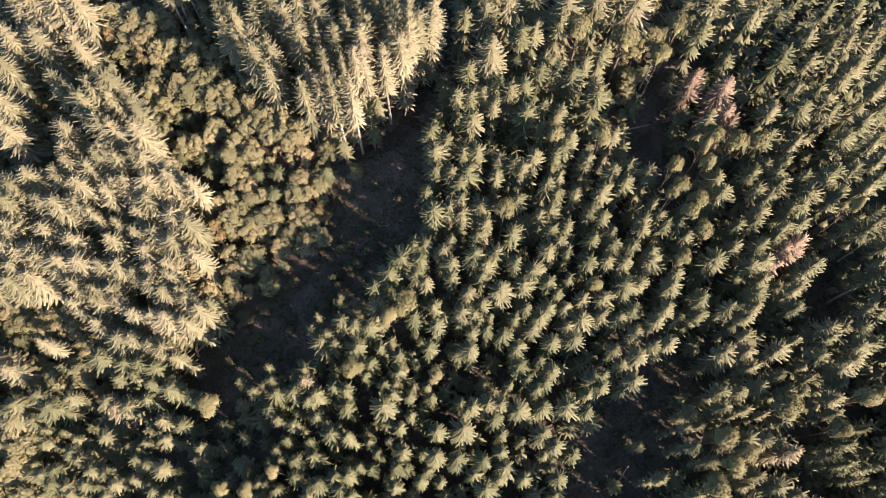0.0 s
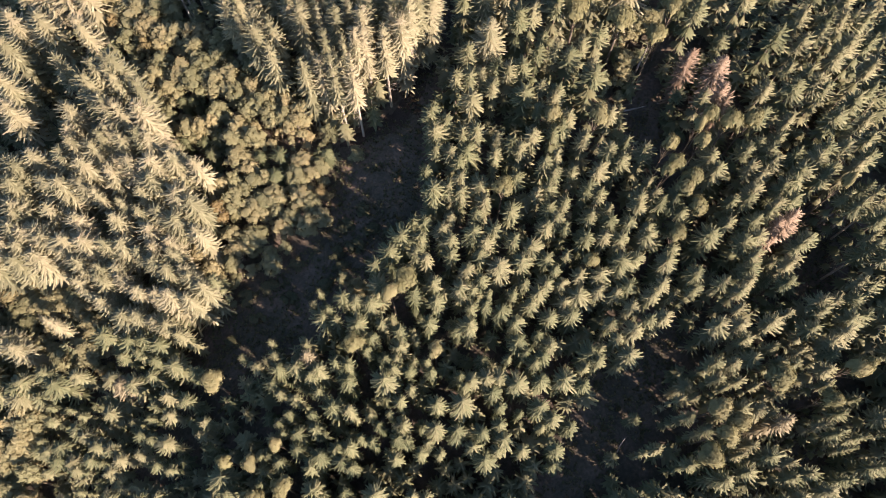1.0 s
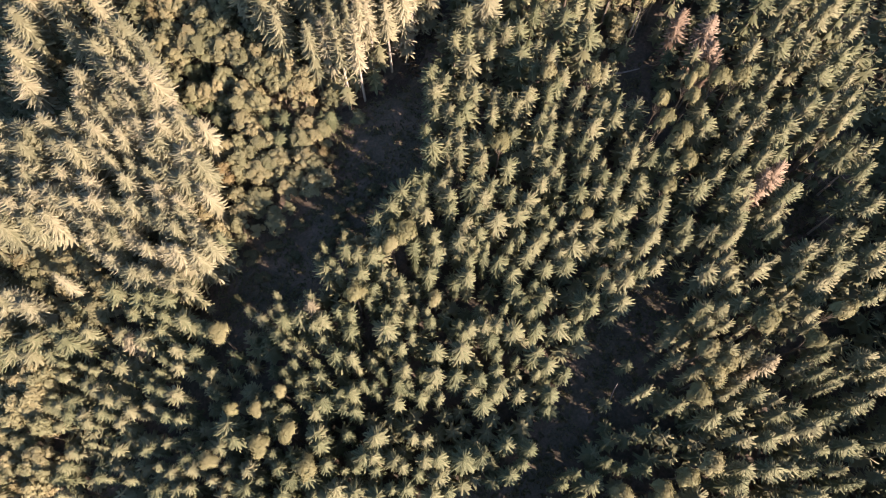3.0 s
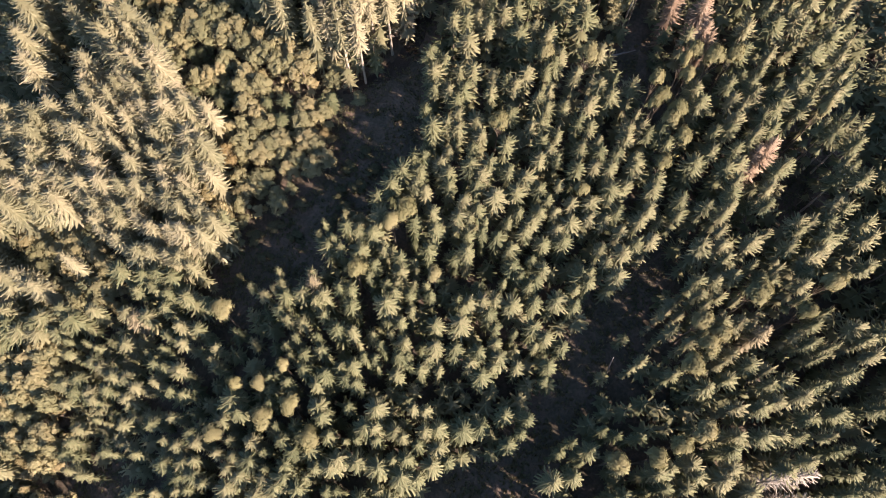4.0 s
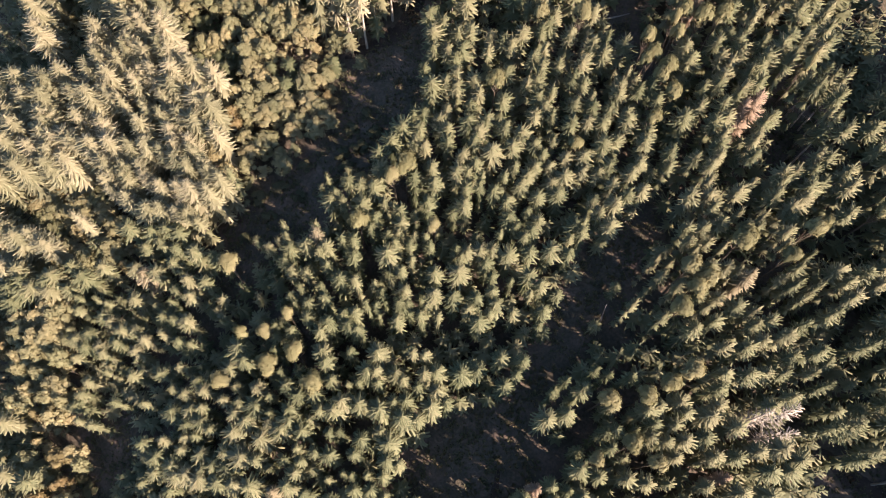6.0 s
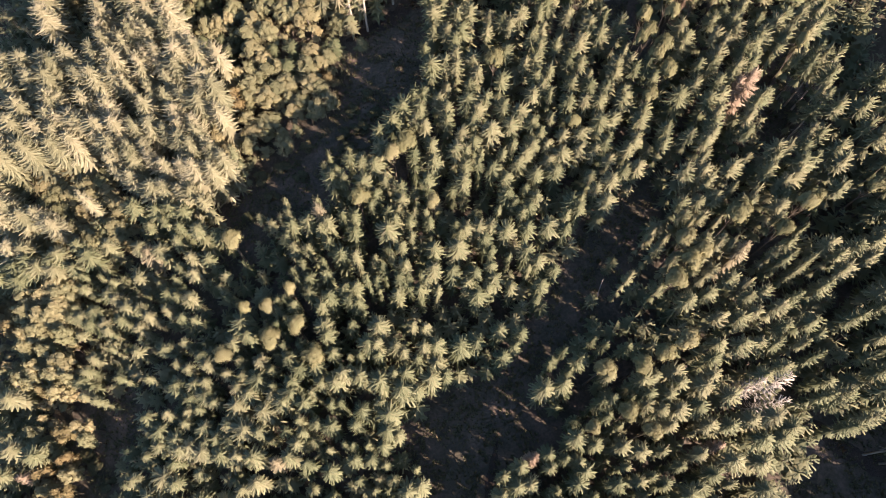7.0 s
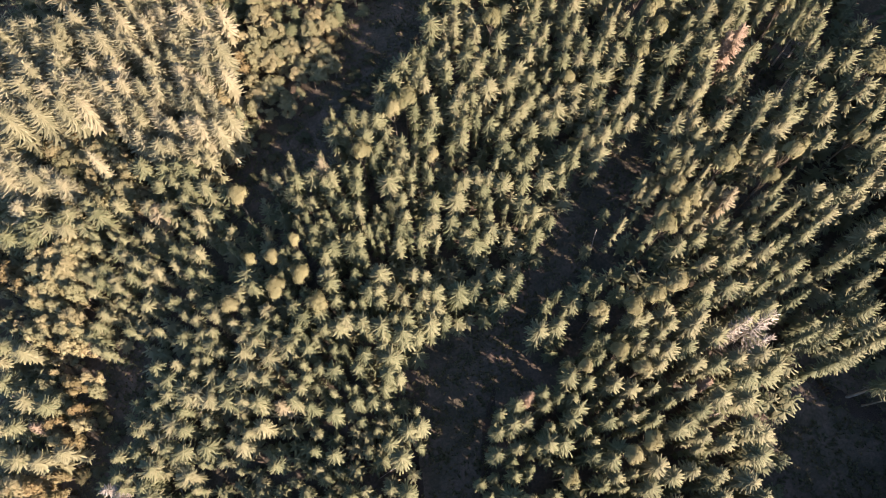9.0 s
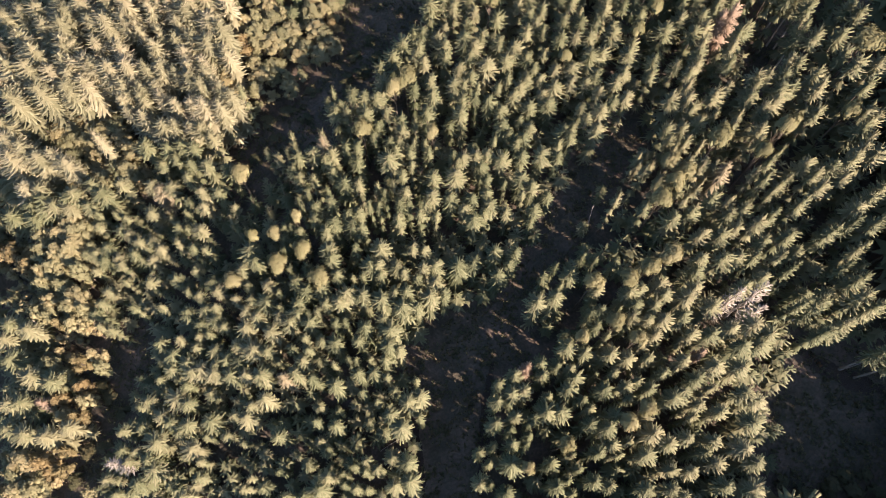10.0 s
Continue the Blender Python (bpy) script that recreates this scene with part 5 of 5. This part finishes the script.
far_rows += [
    (56.1, 50.8, 16.4, 1.8), (58.5, 51.1, 16.7, 2.0), (60.1, 52.5, 16.9, 2.4), (64.8, 52.5, 17.5, 2.1),
    (45.6, 52.6, 16.1, 2.5), (66.8, 53.4, 17.7, 3.0), (72.4, 53.8, 18.4, 2.1), (61.3, 55.0, 17.0, 2.0),
    (68.9, 55.3, 17.9, 2.7), (73.6, 55.3, 18.4, 2.1), (60.0, 56.7, 16.9, 2.1), (72.0, 57.2, 18.1, 2.7),
    (53.5, 57.3, 16.6, 2.5), (64.5, 57.9, 17.3, 2.4), (68.0, 59.2, 17.6, 1.8), (72.9, 59.3, 18.0, 2.7),
    (52.7, 60.0, 16.6, 2.5), (63.7, 60.1, 17.3, 2.4), (59.3, 60.6, 16.9, 2.2), (61.9, 62.0, 17.1, 1.8),
    (64.9, 62.2, 17.3, 1.8), (67.3, 65.9, 17.4, 1.8), (62.5, 67.4, 17.1, 2.2), (52.1, 71.8, 16.7, 2.2),
]
far_rows += [
    (69.5, 71.9, 17.4, 3.1), (64.0, 72.3, 17.2, 2.2), (73.8, 73.3, 17.4, 2.5), (72.4, 75.0, 17.4, 2.2),
    (49.2, 75.6, 12.0, 2.3), (68.5, 76.5, 17.3, 1.9), (71.8, 82.1, 17.1, 2.2), (67.4, 83.6, 16.7, 2.9),
    (59.2, 87.1, 11.6, 2.3), (73.1, 87.6, 16.7, 2.2), (51.5, 89.1, 19.4, 2.7), (63.0, 90.4, 19.2, 1.7),
    (61.0, 91.1, 19.2, 2.4), (59.1, 94.7, 19.2, 2.7), (54.5, 95.1, 19.2, 3.7), (70.1, 96.2, 11.6, 2.7),
    (52.6, 96.4, 19.2, 3.2), (77.0, -23.0, 19.8, 1.9), (86.4, -18.5, 20.2, 2.1), (76.0, -16.7, 20.3, 1.9),
    (85.0, -16.4, 20.3, 2.4), (83.8, -13.1, 20.3, 2.2), (82.0, -10.4, 20.3, 1.4), (86.0, -6.4, 20.0, 1.8),
]
far_rows += [
    (80.1, -2.8, 19.8, 1.9), (89.1, -1.8, 19.5, 2.3), (84.7, -1.2, 19.6, 1.9), (75.2, 3.0, 19.9, 2.0),
    (76.4, 28.9, 17.8, 1.9), (75.3, 30.9, 17.8, 2.3), (78.4, 33.2, 17.9, 2.0), (76.6, 34.2, 18.0, 2.0),
    (79.0, 42.2, 18.8, 1.4), (77.7, 48.2, 19.1, 2.0), (75.1, 49.9, 18.9, 1.5), (78.4, 56.0, 18.8, 2.1),
    (80.7, 57.5, 18.7, 2.4), (76.8, 59.6, 18.2, 2.4), (81.5, 61.0, 18.2, 2.0), (81.7, 64.4, 17.7, 2.1),
    (76.5, 66.4, 17.5, 2.4), (80.4, 69.2, 17.5, 2.8), (83.2, 71.1, 17.5, 1.8), (75.1, 71.5, 17.4, 2.2),
    (83.8, 75.5, 17.4, 2.2), (78.5, 78.1, 17.4, 2.5), (80.9, 80.5, 17.4, 2.8), (84.6, 81.2, 17.4, 1.9),
]
far_rows += [
    (76.1, 83.5, 17.2, 1.9), (80.1, 85.6, 17.2, 2.2), (84.3, 85.9, 17.2, 2.2), (78.1, 86.4, 17.1, 1.9),
    (82.3, 86.6, 17.2, 2.2), (81.8, 90.3, 17.0, 2.1), (77.0, 92.7, 16.6, 2.2), (82.7, 93.3, 16.9, 2.2),
]
far_rows += [
    (81.1, 45.3, 19.3, 2.3), (89.6, 45.3, 18.3, 2.3), (91.9, 43.6, 18.7, 2.5), (87.1, 39.3, 18.4, 2.6),
    (81.7, 38.6, 18.9, 2.6), (87.4, 33.9, 18.8, 2.2), (89.5, 32.3, 19.1, 2.7), (94.4, 31.8, 18.6, 2.7),
    (90.4, 27.2, 19.3, 2.0), (81.3, 30.1, 18.9, 2.4), (81.1, 26.7, 19.3, 2.4), (80.8, 22.1, 18.4, 2.2),
    (76.8, 11.1, 18.8, 2.3), (90.1, 21.7, 19.4, 2.1), (92.3, 20.6, 18.5, 2.3), (89.0, 18.3, 19.0, 2.6),
    (90.7, 15.9, 18.9, 2.0), (88.0, 13.6, 19.3, 2.2), (85.9, 11.8, 19.0, 2.2), (82.1, 10.5, 18.5, 2.4),
    (78.1, 8.8, 19.1, 2.0), (79.5, 5.7, 18.8, 2.1), (84.6, 7.7, 18.4, 2.0), (90.6, 12.1, 19.4, 2.6),
    (90.9, 5.6, 18.7, 2.5), (88.6, 3.6, 18.3, 2.6), (85.8, 1.8, 18.8, 2.5), (76.1, -4.5, 13.0, 2.1),
    (82.9, -1.4, 13.0, 2.2), (85.6, -12.6, 13.0, 2.6), (76.4, -13.5, 13.0, 2.1), (79.7, -8.7, 13.0, 1.9),
    (81.2, -13.8, 13.0, 2.6), (88.9, -8.2, 13.0, 1.9),
]

# ---- open places in the wood, as plan outlines ----
CLEARING = [(-11.5, 84.9), (-4.4, 100.3), (-2.3, 117.6), (2.3, 122.8), (2.9, 116.7), (0.8, 95.2), (-4.8, 79.2), (-4.2, 59.2), (-10.9, 49.4), (-18.7, 42.4), (-28.1, 39.2), (-31.9, 33.1), (-45.5, 25.1), (-50.6, 16.6), (-60.7, 21.9), (-56.2, 38.5), (-41.2, 48.0), (-28.2, 58.7), (-26.7, 73.6), (-19.7, 79.0)]
LANE = [(-3.4, -54.5), (-4.4, -39.8), (-9.0, -21.7), (1.7, -12.9), (12.7, -8.2), (19.5, 0.0), (25.0, 7.0), (28.0, 15.5), (38.5, 30.5), (49.0, 36.6), (50.5, 29.0), (43.0, 11.0), (27.0, -5.5), (20.6, -12.6), (24.3, -20.5), (14.3, -30.3), (10.8, -41.4), (8.7, -54.5)]
MEADOW = [(72.4, -54.7), (73.5, -34.0), (78.0, -18.3), (84.2, -22.8), (104.5, -18.8), (99.2, -54.7)]
PATH_GAP = [(39.9, 82.1), (51.6, 83.1), (49.5, 70.4), (42.4, 72.1)]
DARK_GAP = [(74.5, 53.0), (82.0, 61.5), (94.0, 61.5), (91.5, 39.5), (83.5, 35.5), (71.5, 35.0)]
GULLY = [(-100.9, -54.2), (-99.8, -37.1), (-100.7, -19.1), (-92.0, -11.3), (-76.9, -6.5), (-76.5, -17.8), (-82.7, -26.2), (-88.3, -38.9), (-91.6, -54.2)]

OPEN = [CLEARING, LANE, MEADOW, PATH_GAP, DARK_GAP, GULLY]
known = np.array([(o.matrix_basis.translation.x, o.matrix_basis.translation.y, o.scale.z, o.get("category") in ("broadleaf tree",)) for o in scene.objects if o.type == "EMPTY"]
                 + [(x, y, tall, False) for x, y, tall, _ in far_rows])


def scatter(low, high, apart, tries):
    """Plan points at least so far from one another and from the trees that stand already."""
    cells, kept = {}, []
    for x, y in dice.uniform(low, high, (tries, 2)):
        i, j = int(x // apart), int(y // apart)
        if all((x - p) ** 2 + (y - q) ** 2 > apart ** 2 for a in (-1, 0, 1) for b in (-1, 0, 1) for p, q in cells.get((i + a, j + b), ())):
            cells.setdefault((i, j), []).append((x, y))
            kept.append((x, y))
    return np.array(kept)


spots = scatter((-165, -112), (150, 172), 2.9, 60000)
gap2 = ((spots[:, None, :] - known[None, :, :2]) ** 2).sum(-1)
closest, gap = gap2.argmin(1), np.sqrt(gap2.min(1))
open_here = np.any([inside(spots[:, 0], spots[:, 1], g) for g in OPEN], 0)
seen = inside(spots[:, 0], spots[:, 1], [(-122, -54), (95, -54), (97, 45), (114, 135), (-150, 160)])
under_rows, thicket_rows, outer_rows = [], [], []
for (x, y), near_tree, d, hole, shown in zip(spots, closest, gap, open_here, seen):
    if hole or d < (1.7 if known[near_tree, 3] else 1.9) or (not shown and d > 7 and dice.random() < (0.15 if 20 < x < 135 and y < 50 else 0.8)):
        continue
    tall = known[near_tree, 2]
    if d > 7 and not shown:
        # outside the view: added trees, tallest and densest sunward to shade the clearings
        outer_rows.append((x, y, dice.uniform(22, 27) if x > 30 else dice.uniform(20, 26) if x > -20 else dice.uniform(11, 15), dice.uniform(3.2, 4.2)))
    elif known[near_tree, 3]:
        thicket_rows.append((x, y, tall * dice.uniform(0.5, 0.72), dice.uniform(1.8, 2.5)))
    else:
        under_rows.append((x, y, tall * dice.uniform(0.36, 0.6), dice.uniform(2.2, 3.0)))

joined("spruce_wood", spruce, [r for r in far_rows if r[2] <= 19.5], "dense green spruce wood on the hillside", "spruce wood")
joined("green_spruce_wood", green_spruce, [r for r in far_rows if r[2] > 19.5 and r[0] > 66], "tall dark green spruces at the edge of the wood", "spruce wood")
# left and middle tall spruces take the needle colour brightened for sunlight
joined("tall_spruce_wood", big_spruce, [r for r in far_rows if r[2] > 19.5 and r[0] <= 66], "tall mature spruces, needles coloured brighter for sun and haze", "spruce wood")
joined("spruce_understory", under_spruce, under_rows, "shorter shaded spruces filling in between the others", "spruce wood")
joined("thicket", low_leaf, thicket_rows, "low olive-green broadleaf thicket", "thicket")
joined("surrounding_wood", plain, outer_rows, "added wood outside the view, tall towards the sun to shade the clearings", "spruce wood")


# ---- the floor of the open places ----
def ground_z(x, y):
    """The height of the sheet of ground itself, bumps and all."""
    i, j = np.clip(np.searchsorted(xs, x) - 1, 0, len(xs) - 2), np.clip(np.searchsorted(ys, y) - 1, 0, len(ys) - 2)
    a, b = (x - xs[i]) / (xs[i + 1] - xs[i]), (y - ys[j]) / (ys[j + 1] - ys[j])
    return (gz[j, i] * (1 - a) + gz[j, i + 1] * a) * (1 - b) + (gz[j + 1, i] * (1 - a) + gz[j + 1, i + 1] * a) * b


def undergrowth(name, outline, each, label):
    """Brambles, grass and seedlings: tufts of a few blades and leaves, in patches."""
    low, high = np.min(outline, 0), np.max(outline, 0)
    p = dice.uniform(low, high, (int(np.prod(high - low) * each), 2))
    p = p[inside(p[:, 0], p[:, 1], outline)]
    patch = np.array([noise.noise(Vector((x * 0.22, y * 0.22, 7.0))) for x, y in p])
    p, patch = p[patch > -0.22], patch[patch > -0.22]
    n, blades = len(p), 7
    foot = np.stack([p[:, 0], p[:, 1], ground_z(p[:, 0], p[:, 1])], -1)[:, None, :]
    size = (dice.uniform(0.25, 0.6, n) * (1 + 0.9 * np.maximum(patch, 0)))[:, None]
    a = dice.uniform(0, 6.283, (n, blades))
    out = np.stack([np.cos(a), np.sin(a), np.zeros_like(a)], -1)
    side = np.stack([-np.sin(a), np.cos(a), np.zeros_like(a)], -1)
    rise = dice.uniform(0.25, 0.9, (n, blades))
    tip = foot + out * size[..., None] + np.array([0, 0, 1.0]) * (rise * size)[..., None]
    mid = foot + out * (0.45 * size)[..., None] + np.array([0, 0, 1.0]) * (0.75 * rise * size)[..., None]
    w = side * (0.2 * size)[..., None]
    quads = np.stack([np.broadcast_to(foot, tip.shape), mid + w, tip, mid - w], 2).reshape(-1, 3)
    at = 4 * np.arange(n * blades)[:, None]
    tris = np.concatenate([at + np.array([[0, 1, 2]]), at + np.array([[0, 2, 3]])])
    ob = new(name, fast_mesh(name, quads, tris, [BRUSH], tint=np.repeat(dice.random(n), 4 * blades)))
    return tagged(ob, label, "undergrowth", kind="stuff")


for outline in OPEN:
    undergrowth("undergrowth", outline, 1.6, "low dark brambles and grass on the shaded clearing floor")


def earth(points, width, label):
    """A strip of trodden earth that lies on the ground."""
    verts, tris = [], []
    path = []
    for (ax, ay), (bx, by) in zip(points, points[1:]):
        n = max(2, int(math.hypot(bx - ax, by - ay) / 0.8))
        path += [(ax + (bx - ax) * k / n, ay + (by - ay) * k / n) for k in range(n)]
    path.append(points[-1])
    for k, (x, y) in enumerate(path):
        (px, py), (qx, qy) = path[max(0, k - 1)], path[min(len(path) - 1, k + 1)]
        d = Vector((qx - px, qy - py)).normalized()
        half = width * (0.5 + 0.3 * noise.noise(Vector((x * 0.5, y * 0.5, 1.0)))) * math.sin(math.pi * (k + 0.6) / (len(path) + 0.2)) ** 0.4
        for m in range(5):
            o = half * (m - 2) / 2 + 0.25 * noise.noise(Vector((x, y, m)))
            u, v = x - d.y * o, y + d.x * o
            verts.append((u, v, float(ground_z(u, v)) + (0.06 if 0 < m < 4 else -0.05)))
    for k in range(len(path) - 1):
        for m in range(4):
            a = 5 * k + m
            tris += [(a, a + 1, a + 6), (a, a + 6, a + 5)]
    ob = new("earth_track", fast_mesh("earth_track", verts, tris, [EARTH]))
    return tagged(ob, label, "track", kind="structure")


earth([(12.71, -22.62), (10.94, -32.71), (10.25, -42.57), (9.33, -52.16)], 3.0, "worn brown earth track along the forest lane")
earth([(-6.72, -32.18), (-4.76, -42.30), (-3.65, -52.09)], 2.4, "worn brown earth track along the forest lane")
earth([(-25.42, 79.00), (-18.37, 80.61), (-11.45, 83.50), (-6.01, 90.50), (-1.65, 101.31)], 5.0, "reddish brown earth bank at the clearing edge")
earth([(79.05, -19.60), (85.17, -25.19), (93.17, -29.49), (98.60, -30.73)], 5.0, "reddish brown earth bank at the meadow edge")


def log(start, end, thick, label, lift=0.0, name="fallen_log"):
    """A fallen or leaning stem with stubs of branches; lift: how high its far end stands."""
    (ax, ay), (bx, by) = start, end
    a, b = Vector((ax, ay, float(ground_z(ax, ay)) + thick * 0.8)), Vector((bx, by, float(ground_z(bx, by)) + thick * 0.8 + lift))
    n, sides = 7, 8
    axis = (b - a).normalized()
    u = axis.cross(Vector((0.1, 1, 0.3) if lift else (0, 0, 1))).normalized()
    w = u.cross(axis)
    pieces, ring, tris = [], [], []
    for i in range(n):
        s = i / (n - 1)
        heart = a.lerp(b, s) + u * 0.12 * math.sin(3 * s)
        r = thick * (1 - 0.55 * s)
        ring += [tuple(heart + (u * math.cos(6.283 * k / sides) + w * math.sin(6.283 * k / sides)) * r * dice.uniform(0.9, 1.1)) for k in range(sides)]
    for i in range(n - 1):
        for k in range(sides):
            p, q = i * sides + k, i * sides + (k + 1) % sides
            tris += [(p, q, q + sides), (p, q + sides, p + sides)]
    ring += [tuple(a), tuple(b)]
    tris += [(len(ring) - 2, (k + 1) % sides, k) for k in range(sides)] + [(len(ring) - 1, (n - 1) * sides + k, (n - 1) * sides + (k + 1) % sides) for k in range(sides)]
    thing = new(name)
    thing.location = a
    def under(name, v, t):
        ob = new(name, fast_mesh(name, np.array(v) - np.array(a), t, [LOG]))
        ob.parent = thing
    under("stem", ring, tris)
    for _ in range(6):
        s = dice.uniform(0.2, 0.9)
        heart, way = a.lerp(b, s), (u * dice.uniform(-1, 1) + w * dice.uniform(0.2, 1) + axis * 0.5).normalized()
        tip = heart + way * dice.uniform(0.5, 1.3)
        r = thick * 0.16
        v = [tuple(heart + u * r), tuple(heart - u * r), tuple(heart + axis * r * 1.6), tuple(tip)]
        under("branch_stub", v, [(0, 2, 3), (2, 1, 3), (1, 0, 3), (0, 1, 2)])
    return tagged(thing, label, "log", "dead stems")


PALE, BROWN = "pale bleached fallen trunk lying on the ground", "brown fallen trunk lying between the spruces"
log((39.52, 79.87), (46.57, 80.61), 0.28, PALE)
log((-109.81, -9.89), (-114.20, -5.91), 0.3, "pale bleached trunk leaning over the bushes", 9.0, "leaning_trunk")
log((-108.76, -8.71), (-113.17, -4.78), 0.24, "pale bleached trunk leaning over the bushes", 9.0, "leaning_trunk")
log((44.61, 88.96), (45.21, 89.47), 0.28, "pale bare snag standing at the path", 7.0, "dead_snag")
log((35.96, 7.26), (35.72, 9.21), 0.16, "thin bare snag standing in the lane", 7.5, "dead_snag")
log((-64.16, -45.04), (-59.23, -53.03), 0.3, BROWN)
log((-61.46, -46.15), (-56.65, -53.70), 0.25, BROWN)
log((-65.61, -43.66), (-61.26, -51.71), 0.22, BROWN)
log((-9.66, -39.46), (-14.27, -42.12), 0.14, PALE)
log((89.29, -26.46), (95.03, -24.72), 0.2, PALE)
log((92.75, -28.06), (98.45, -26.56), 0.2, PALE)
log((59.61, -29.95), (63.41, -28.57), 0.2, PALE)


def fallen(kind, foot, turn, tall, wide, label):
    """A tree that lies on the ground, crown and all."""
    x, y = foot
    thing = new("fallen_tree")
    thing.matrix_basis = pose(x, y, float(ground_z(x, y)) + 0.5, 0, 84, turn) @ Matrix.Diagonal((wide * 0.5, wide, tall, 1))
    new("trunk", kind["trunks"][0]).parent = thing
    new("crown", kind["crowns"][0]).parent = thing
    tagged(thing, label, "fallen tree", "fallen trees")


fallen(rusty, (-5.68, 83.19), 110, 10.0, 2.0, "fallen young tree with rust-red foliage on the bank")
fallen(rusty, (-50.21, 105.75), 118, 11.0, 2.0, "fallen young tree with rust-red foliage beside the thicket")
fallen(rusty, (85.63, -26.41), 120, 5.0, 1.0, "small fallen tree with rust-red foliage on the bank")
